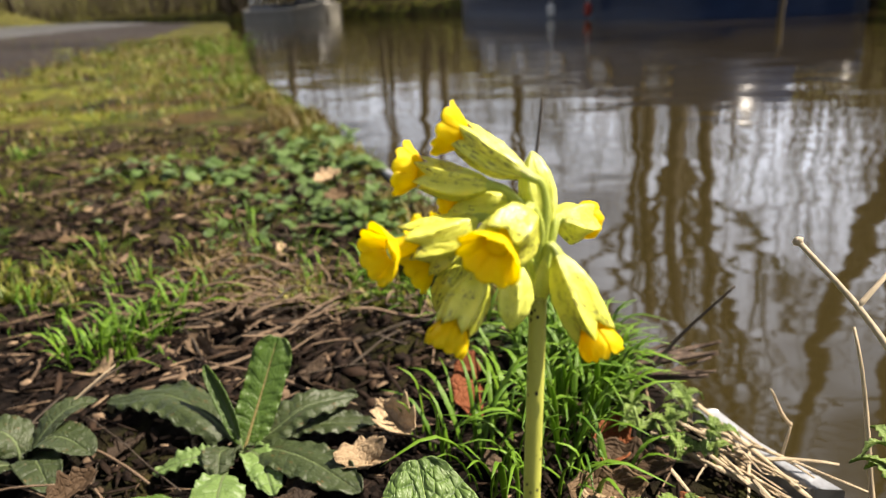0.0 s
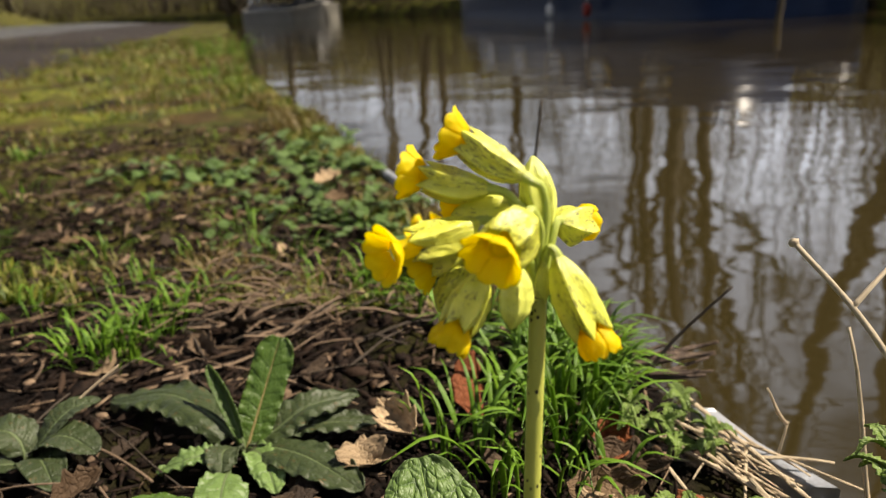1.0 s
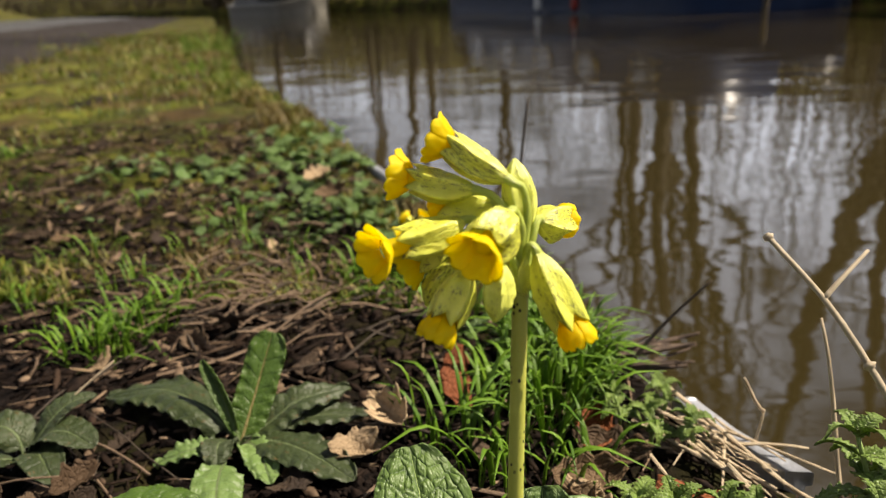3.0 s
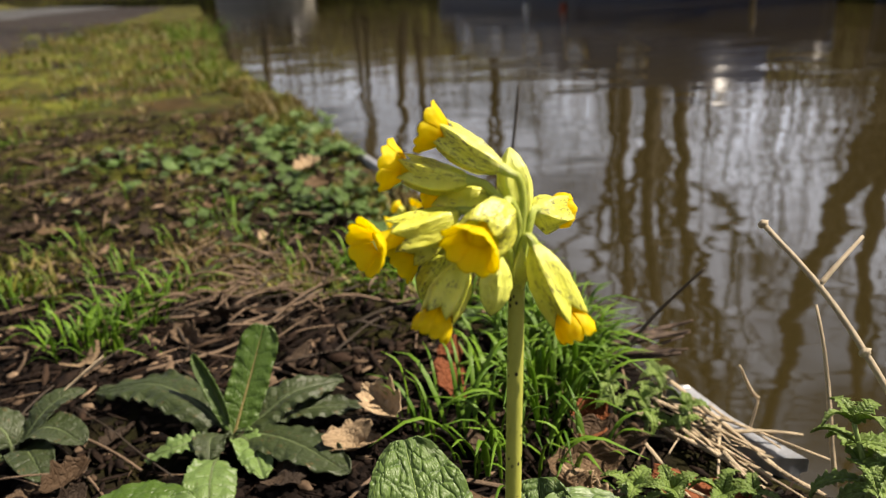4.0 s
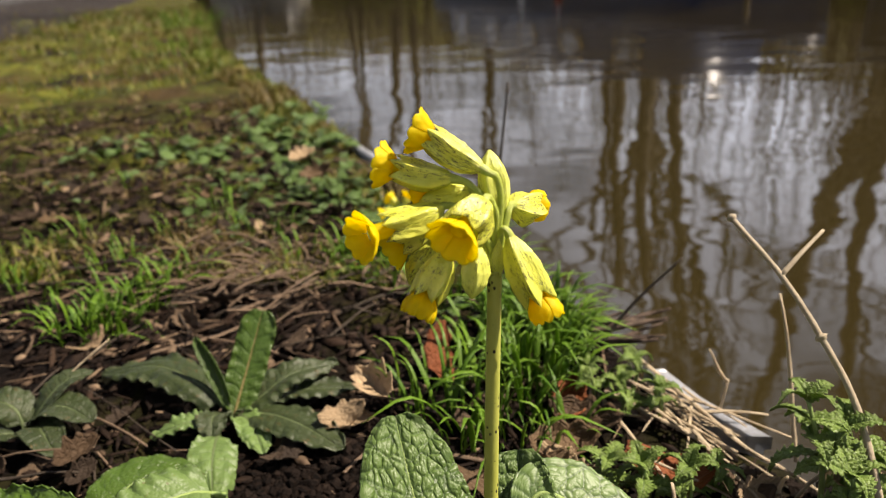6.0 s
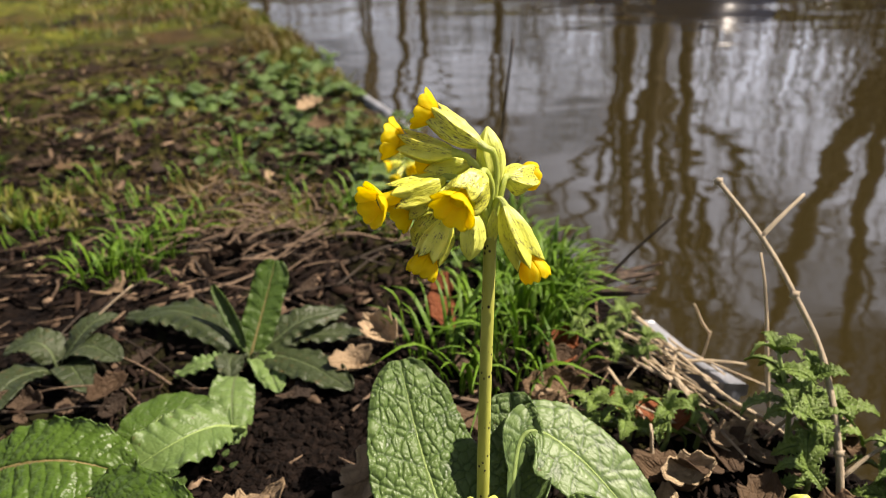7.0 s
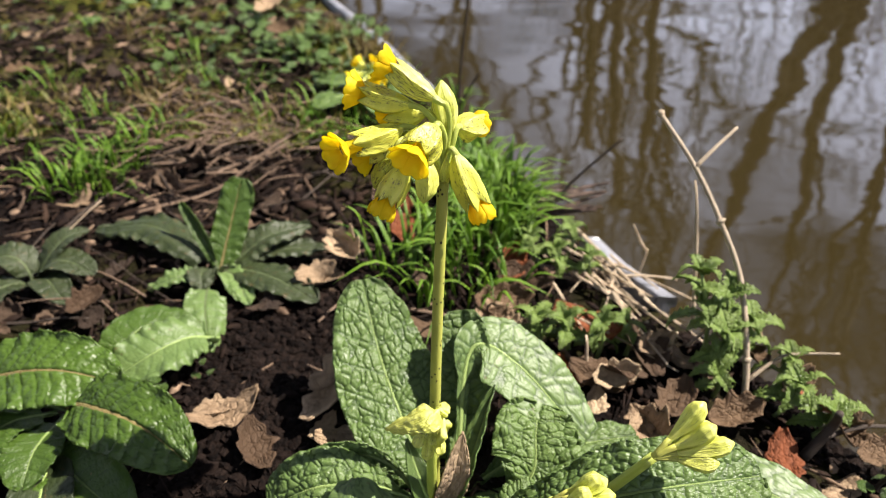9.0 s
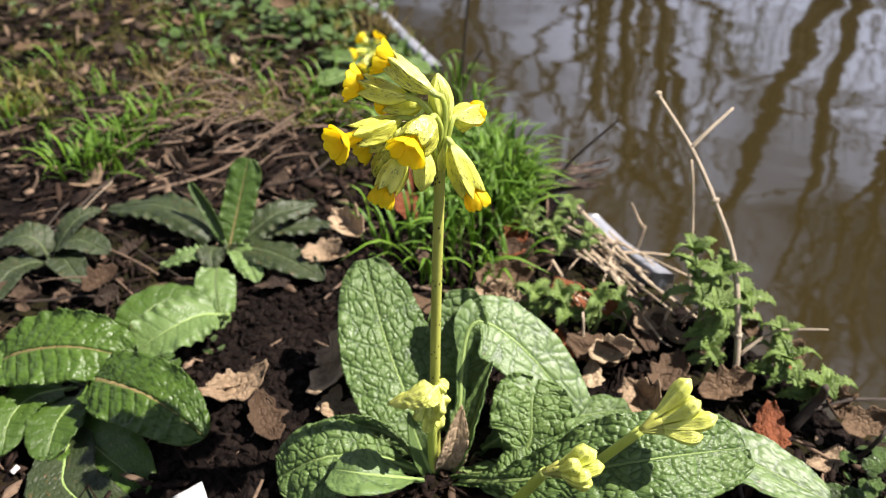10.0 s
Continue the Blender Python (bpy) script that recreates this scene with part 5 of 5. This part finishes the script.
# ---- fallen leaves ----
def dead_meshes(material):
    out = []
    for k in range(6):
        r = random.Random(900 + k)
        nv, nu = 19, 11
        P = np.zeros((nv, nu, 3))
        roll_up, cup = r.uniform(0.3, 1.8), r.uniform(-1.2, 2.2)
        for i in range(nv):
            v = i / (nv - 1)
            lobe = 0.87 + 0.13 * math.cos(v * 2 * math.pi * 3.6 + 0.5)
            w = 0.30 * math.sin(math.pi * (0.04 + 0.93 * v)) ** 0.7 * lobe + 0.012
            for j in range(nu):
                u = 2 * j / (nu - 1) - 1
                x, y = v - 0.5, u * w * (1 + 0.1 * rough(v * 4, u + k))
                z = cup * (y * y) * 2.2 + roll_up * (x * x) * 0.6 + 0.07 * rough(v * 3 + k, u * 1.6) + 0.02 * abs(math.sin(v * 14)) * abs(u)
                P[i, j] = (x, y, z)
        out.append(sheet(Geo(), P, 0.012).mesh("dead_leaf", material))
    return out


DEADS, REDS, DARKS, PALES = dead_meshes(DEAD), dead_meshes(DEAD_RED), dead_meshes(DEAD_DARK), dead_meshes(DEAD_PALE)


def dead_leaf(x, y, size, yaw, tilt=0.0, red=False, lift=0.0, seed=0, stand=0.0, kind=None):
    r = random.Random(int(seed * 31 + x * 9000 + y * 7000))
    ob = new("dead_leaf", r.choice(kind or (REDS if red else DEADS)))
    ob.matrix_basis = Matrix.Translation((x, y, land(x, y) + 0.0025 + lift)) @ pose(0, 0, 0, tilt + r.uniform(-14, 14), stand + r.uniform(-10, 10), yaw) @ Matrix.Diagonal((size * 0.78, size * 0.78, size * 0.78, 1))
    return tagged(ob, "curled russet fallen leaf on the soil" if red else "dry brown curled oak leaf on the soil", "fallen leaf", "fallen leaves")


for x, y, size, yaw, tilt, red, lift, stand in (
    (-0.045, 0.148, 0.036, 30, 5, False, 0.002, 0), (-0.030, 0.132, 0.030, 120, 10, False, 0.001, 0), (-0.004, 0.158, 0.042, 70, -30, False, 0.006, -20), (0.002, 0.138, 0.026, 10, 15, False, 0.002, 0),
    (-0.030, 0.236, 0.034, 20, 8, False, 0.004, 0), (-0.018, 0.252, 0.036, 130, -15, False, 0.008, 0), (-0.050, 0.230, 0.026, 60, 0, False, 0.002, 0),
    (0.006, 0.286, 0.040, 100, 40, True, 0.010, -40), (0.060, 0.222, 0.036, 20, 20, False, 0.004, 0), (0.072, 0.236, 0.040, 150, -10, False, 0.006, 0), (0.066, 0.248, 0.034, 80, 10, True, 0.004, 0),
    (0.054, 0.206, 0.030, 45, 0, False, 0.003, 0), (0.100, 0.178, 0.034, -10, 12, False, 0.003, 0), (0.112, 0.180, 0.036, 35, -18, False, 0.006, 15), (0.120, 0.192, 0.040, 100, 20, False, 0.006, 0),
    (0.100, 0.208, 0.042, -25, 30, True, 0.006, 0), (0.128, 0.164, 0.034, 60, 0, False, 0.003, 0), (0.118, 0.150, 0.036, 110, -10, False, 0.003, 0), (0.150, 0.162, 0.030, 20, 15, False, 0.002, 0),
    (0.165, 0.145, 0.030, 80, 0, True, 0.002, 0), (0.140, 0.192, 0.038, 140, 30, False, 0.004, 0), (-0.130, 0.560, 0.036, 20, 20, False, 0.015, -10), (-0.165, 0.630, 0.040, 60, 30, False, 0.02, 0),
    (-0.185, 0.300, 0.028, 70, 0, False, 0.002, 0), (0.085, 0.176, 0.030, 95, 0, True, 0.002, 0), (0.030, 0.205, 0.030, 15, 0, False, 0.002, 0), (-0.090, 0.120, 0.026, 75, 0, False, 0.0, 0)):
    dead_leaf(x, y, size, yaw, tilt, red, lift, 1, stand)
for x, y, size, yaw, tilt, lift in ((0.105, 0.176, 0.026, 20, 30, 0.006), (0.098, 0.164, 0.022, 80, -20, 0.004), (0.056, 0.212, 0.028, 40, 15, 0.005), (0.064, 0.206, 0.024, 110, -10, 0.005),
                                    (0.112, 0.152, 0.026, 60, 20, 0.003), (-0.008, 0.166, 0.030, 75, -25, 0.005), (-0.050, 0.150, 0.022, 20, 5, 0.002),
                                    (0.124, 0.194, 0.024, 30, 25, 0.008), (-0.006, 0.142, 0.018, 60, 10, 0.002), (-0.030, 0.236, 0.026, 30, 20, 0.008)):
    dead_leaf(x, y, size, yaw, tilt, False, lift, 3, 0.0, PALES)
for y, yaw in ((0.150, 20), (0.160, 80), (0.169, 140), (0.178, 50), (0.196, 110), (0.203, 10)):
    dead_leaf(edge_x(y) + 0.001, y, 0.026, yaw, 10, y == 0.169, 0.010, 5)
r = random.Random(77)
for k in range(200):
    y = 0.10 + 0.85 * r.random() ** 1.1
    x = edge_x(y) - 0.015 - r.random() * (0.42 + 0.35 * y)
    if (-0.075 < x < 0.0 and y < 0.21) or (x - 0.04) ** 2 + (y - 0.12) ** 2 < 0.0012:
        continue
    dead_leaf(x, y, r.uniform(0.010, 0.028) * (1.2 if y > 0.3 else 1.0), r.uniform(0, 360), r.uniform(-35, 35), r.random() < 0.07, r.uniform(0.0, 0.004), k, 0.0, None if r.random() < 0.07 else DARKS if r.random() < 0.85 else DEADS)


# ---- stalks, straws and twigs ----
def rod_mesh(name, k, material, bend, n=6):
    r = random.Random(300 + k)
    pts = [(i / 5, bend * math.sin(i / 5 * 3.0 + k) * r.uniform(0.5, 1), 0.5 * bend * math.sin(i * 1.3 + k)) for i in range(6)]
    return tube(Geo(), pts, [0.013, 0.015, 0.011, 0.008], n, 10, 0.15).mesh(name, material)


STRAWS = [rod_mesh("dry_stem", k, STRAW, 0.02 + 0.045 * (k % 4)) for k in range(8)]
PALE_STEMS = [rod_mesh("dry_stem", k + 20, PALE_STRAW, 0.006 + 0.010 * (k % 3)) for k in range(5)]
STICKS = [rod_mesh("twig", k + 9, DARKTWIG, 0.05 + 0.03 * (k % 3)) for k in range(4)]


def rod(meshes, name, label, a, b, thick, seed):
    r = random.Random(seed)
    a, b = Vector(a), Vector(b)
    L = (b - a).length
    ob = new(name, r.choice(meshes))
    q = (b - a).to_track_quat("X", "Z").to_matrix().to_4x4()
    ob.matrix_basis = Matrix.Translation(a) @ q @ Matrix.Diagonal((L, thick / 0.028, thick / 0.028, 1))
    return tagged(ob, label, "plant stem" if name == "dry_stem" else "twig", "dry stems" if name == "dry_stem" else "small twigs")


def lay(meshes, name, label, x, y, L, yaw, thick, seed, lift=0.003):
    c, s = math.cos(radians(yaw)) * L / 2, math.sin(radians(yaw)) * L / 2
    return rod(meshes, name, label, (x - c, y - s, land(x - c, y - s) + lift), (x + c, y + s, land(x + c, y + s) + lift), thick, seed)


STRAW_LABEL, STICK_LABEL = "dry straw-coloured dead stem lying on the bank", "thin dark fallen twig lying on the soil"
# the long pale stalk that crosses the litter
rod(STRAWS, "dry_stem", "long pale dead stem leaning across the litter", (-0.1347, 0.2803, 0.005), (-0.0764, 0.3608, 0.018), 0.0022, 1)
r = random.Random(41)
for k in range(120):
    x, y = -0.110 + r.gauss(0, 0.045), 0.384 + r.gauss(0, 0.024)
    lay(STRAWS if k % 3 else STICKS, "dry_stem" if k % 3 else "twig", STRAW_LABEL if k % 3 else STICK_LABEL, x, y, r.uniform(0.015, 0.075), r.gauss(30, 40), r.uniform(0.0007, 0.0020), k, r.uniform(0.003, 0.014))
for k in range(26):
    x, y = 0.112 + r.gauss(0, 0.012), 0.248 + r.gauss(0, 0.018)
    if x < edge_x(y) + 0.004:
        lay(PALE_STEMS, "dry_stem", "pale golden dead stem lying by the steel edging", x, y, r.uniform(0.025, 0.06), r.gauss(-55, 25), r.uniform(0.0008, 0.0015), k + 60, r.uniform(0.004, 0.012))
for k in range(240):
    y = 0.10 + 0.9 * r.random()
    x = edge_x(y) - 0.03 - r.random() * (0.42 + 0.4 * y)
    if -0.07 < x < -0.005 and y < 0.20:
        continue
    dark = r.random() < 0.35
    lay(STICKS if dark else STRAWS, "twig" if dark else "dry_stem", STICK_LABEL if dark else STRAW_LABEL, x, y, r.uniform(0.02, 0.09), r.uniform(0, 180), r.uniform(0.0006, 0.0019), k + 200, r.uniform(0.002, 0.007))
for a, b, w in (((0.107, 0.252, 0.006), (0.146, 0.248, 0.006), 0.0016), ((0.100, 0.284, 0.010), (0.134, 0.224, 0.004), 0.0018), ((0.092, 0.270, 0.008), (0.128, 0.236, 0.006), 0.0016),
                ((0.100, 0.198, 0.004), (0.124, 0.206, 0.014), 0.0020), ((0.134, 0.200, 0.002), (0.130, 0.186, 0.026), 0.0018),
                ((0.142, 0.205, 0.001), (0.150, 0.196, 0.026), 0.0014), ((0.094, 0.178, 0.001), (0.094, 0.186, 0.022), 0.0018), ((0.127, 0.262, -0.04), (0.131, 0.258, 0.016), 0.0016), ((0.131, 0.258, 0.015), (0.122, 0.254, 0.032), 0.0014),
                ((0.150, 0.226, 0.0), (0.1425, 0.246, 0.062), 0.0018), ((-0.18, 0.232, 0.002), (-0.145, 0.262, 0.03), 0.0012), ((-0.175, 0.170, 0.012), (-0.150, 0.160, 0.012), 0.0034),
                ((0.011, 0.099, 0.004), (-0.018, 0.082, 0.004), 0.0046)):
    rod(PALE_STEMS, "dry_stem", "broken pale dead stem among the leaves", a, b, w, int(a[0] * 1e4))


def dead_stalk():
    """The tall grey-brown stalk with a side shoot, bent over the water."""
    base = V3((0.1586, 0.1705, -0.004))
    t = thing("dead_stalk", tuple(base), "tall dry grey-brown dead stalk leaning over the water", "plant stem")
    pts = [V3(p) - base for p in ((0.1586, 0.1705, -0.006), (0.1588, 0.1835, 0.015), (0.1560, 0.2040, 0.040), (0.1472, 0.2181, 0.0589), (0.1374, 0.2342, 0.0748), (0.1240, 0.2532, 0.0900))]
    g = Geo()
    tube(g, pts, [0.0014, 0.0013, 0.00115, 0.00105, 0.0010, 0.0009], 10, 46, 0.05)
    part("stalk", g, TWIG, t)
    for at, w in ((pts[3], 0.0022), (pts[5], 0.0019), (pts[1], 0.0021)):
        g = Geo()
        d = V3((-0.3, 0.45, 0.4)) * 0.0018
        tube(g, [at - d, at, at + d], [0.0012, w, 0.0012], 9, 7, 0.12)
        part("node", g, TWIG, t)
    g = Geo()
    tube(g, [pts[4], pts[4] + V3((0.008, 0.006, 0.006)), V3((0.1560, 0.2500, 0.0860)) - base], [0.0010, 0.0008, 0.0006], 8, 10)
    part("side_shoot", g, TWIG, t)
    g = Geo()
    tube(g, [V3((0.1588, 0.1785, 0.008)) - base, V3((0.172, 0.185, 0.016)) - base, V3((0.180, 0.185, 0.0185)) - base, V3((0.193, 0.183, 0.0215)) - base], [0.0008, 0.0006, 0.0004], 8, 12, 0.1)
    part("side_shoot", g, TWIG, t)
    return t


dead_stalk()


def reed(points, radii, label, shoot=None):
    base = V3(points[0])
    t = thing("reed", tuple(base), label, "reed")
    g = Geo()
    tube(g, [V3(p) - base for p in points], radii, 7, 18)
    part("stalk", g, DARKTWIG, t)
    if shoot:
        g = Geo()
        tube(g, [V3(p) - base for p in shoot], [radii[0] * 0.8, radii[-1]], 6, 8)
        part("side_shoot", g, DARKTWIG, t)
    return t


reed([(0.026, 0.452, -0.02), (0.0305, 0.447, 0.05), (0.0375, 0.4405, 0.1146)], [0.0012, 0.0010, 0.0008], "thin dark upright reed stem by the edging", [(0.0275, 0.4505, 0.004), (0.036, 0.449, 0.020), (0.043, 0.448, 0.032)])
reed([(0.084, 0.306, 0.004), (0.100, 0.312, 0.024), (0.1223, 0.3146, 0.0478)], [0.0012, 0.0009, 0.0006], "thin dark twig leaning out over the water")
reed([(0.176, 0.152, -0.004), (0.184, 0.156, 0.010), (0.182, 0.153, 0.020)], [0.0022, 0.0018, 0.0014], "short crooked twig at the edging")
reed([(0.182, 0.154, 0.006), (0.196, 0.158, 0.008), (0.212, 0.161, 0.006)], [0.0010, 0.0008, 0.0007], "thin twig reaching past the edging")
reed([(0.196, 0.139, -0.004), (0.197, 0.136, 0.012), (0.200, 0.139, 0.016)], [0.0009, 0.0008, 0.0006], "thin pale root end at the edging")


def dead_wood(at, size, turn, label):
    """A lump of split, rotten wood, splinter by splinter."""
    t = thing("dead_wood", (at[0], at[1], land(at[0], at[1]) + at[2]), label, "dead wood")
    t.rotation_euler = (0, radians(-8), radians(turn))
    r = random.Random(int(turn))
    for k in range(15):
        a = V3((-0.5 + r.uniform(-0.12, 0.2), r.uniform(-0.20, 0.20), r.uniform(-0.05, 0.16))) * size
        end = a + V3((r.uniform(0.5, 1.05), r.uniform(-0.22, 0.22), r.uniform(-0.12, 0.12))) * size
        w = r.uniform(0.018, 0.042) * size
        g = Geo()
        tube(g, [a, (a + end) / 2 + V3((0, r.uniform(-0.04, 0.04), r.uniform(-0.03, 0.05))) * size, end], [w * 0.7, w, w * 0.5], 6, 8, 0.3)
        part("splinter", g, ROT, t)
    return t


dead_wood((0.096, 0.322, 0.008), 0.040, 10, "lump of split rotten wood by the water")
dead_wood((0.070, 0.340, 0.004), 0.034, 70, "splintered piece of brown rotten wood")


def chip(x, y, size, turn, label):
    g = Geo()
    P = np.array([[((i - 2) * 0.25 + 0.05 * rough(i, j), (j - 2) * 0.18 + 0.05 * rough(j, i, 3), 0.05 * rough(i * 0.7, j * 0.7, 9)) for j in range(5)] for i in range(5)])
    sheet(g, P, 0.09)
    ob = part("white_chip", g, CHIP)
    ob.matrix_basis = Matrix.Translation((x, y, land(x, y) + 0.004)) @ pose(0, 0, 0, 12, -14, turn) @ Matrix.Diagonal((size, size, size, 1))
    return tagged(ob, label, "chip")


chip(-0.047, 0.099, 0.011, 30, "flat white chip lying on the soil")
chip(-0.117, 0.107, 0.003, 60, "tiny white flake on dark soil")


# ---- crumbs and litter ----
def lumps(count, seed, material, name, label, category, place, lo, hi):
    r = random.Random(seed)
    t = (1 + 5**0.5) / 2
    ico = [unit(V3(p)) for p in ((-1, t, 0), (1, t, 0), (-1, -t, 0), (1, -t, 0), (0, -1, t), (0, 1, t), (0, -1, -t), (0, 1, -t), (t, 0, -1), (t, 0, 1), (-t, 0, -1), (-t, 0, 1))]
    tri = [(0, 11, 5), (0, 5, 1), (0, 1, 7), (0, 7, 10), (0, 10, 11), (1, 5, 9), (5, 11, 4), (11, 10, 2), (10, 7, 6), (7, 1, 8), (3, 9, 4), (3, 4, 2), (3, 2, 6), (3, 6, 8), (3, 8, 9), (4, 9, 5), (2, 4, 11), (6, 2, 10), (8, 6, 7), (9, 8, 1)]
    g = Geo()
    for _ in range(count):
        spot = place(r)
        if spot is None:
            continue
        x, y = spot
        s = lo + (hi - lo) * r.random() ** 3
        sx, sy, sz = s * r.uniform(0.7, 1.3), s * r.uniform(0.7, 1.3), s * r.uniform(0.5, 0.9)
        z = land(x, y) + sz * r.uniform(0.0, 0.6)
        g.put([(x + p[0] * sx * r.uniform(0.5, 1.35), y + p[1] * sy * r.uniform(0.5, 1.35), z + p[2] * sz * r.uniform(0.5, 1.35)) for p in ico], tri)
    ob = part(name, g, material)
    ob.data.polygons.foreach_set("use_smooth", [False] * len(ob.data.polygons))
    return tagged(ob, label, category, kind="stuff")


def bare(r):
    if r.random() < 0.45:
        return (r.gauss(-0.035, 0.022), r.gauss(0.158, 0.030))
    if r.random() < 0.12:
        y = r.uniform(0.12, 0.215)
        return (edge_x(y) + r.uniform(-0.012, 0.006), y)
    y = 0.06 + 0.6 * r.random() ** 1.4
    return (edge_x(y) - 0.008 - r.random() * (0.40 + 0.2 * y), y)


lumps(24000, 61, CLOD, "soil_crumbs", "dark crumbly soil lumps between the plants", "soil", bare, 0.0005, 0.0034)


def litter():
    r, g = random.Random(62), Geo()
    for _ in range(10000):
        y = 0.07 + 1.0 * r.random() ** 1.3
        x = edge_x(y) - 0.01 - r.random() * (0.40 + 0.5 * y)
        if -0.065 < x < -0.005 and y < 0.20 and r.random() < 0.85:
            continue
        L, w = r.uniform(0.0015, 0.0065), r.uniform(0.0005, 0.0022)
        if y > 0.28:
            L, w = L * 1.7, w * 1.8
        if r.random() < 0.35:
            L, w = L * 2.2, w * 0.35
        a, tilt = r.uniform(0, 6.283), r.uniform(-0.5, 0.5)
        z = land(x, y) + 0.0012 + 0.003 * r.random()
        c, s = math.cos(a), math.sin(a)
        pts = []
        for u, v, h in ((-1, -0.5, 0), (-0.1, -1, 0.3), (1, -0.3, 0), (0.8, 0.5, 0.1), (0, 1, -0.25), (-0.9, 0.5, 0.1)):
            u, v = u * r.uniform(0.7, 1.1), v * r.uniform(0.7, 1.1)
            pts.append((x + c * u * L - s * v * w, y + s * u * L + c * v * w, z + h * w + tilt * u * L * 0.5))
        low = [(px, py, pz - 0.0004) for px, py, pz in pts]
        g.put(pts + low, [(0, 1, 2, 3, 4, 5), (11, 10, 9, 8, 7, 6)] + [(i, i + 6, (i + 1) % 6 + 6, (i + 1) % 6) for i in range(6)])
    return tagged(part("leaf_litter", g, FLAKE), "small brown scraps of leaf and bark on the soil", "litter", kind="stuff")


litter()
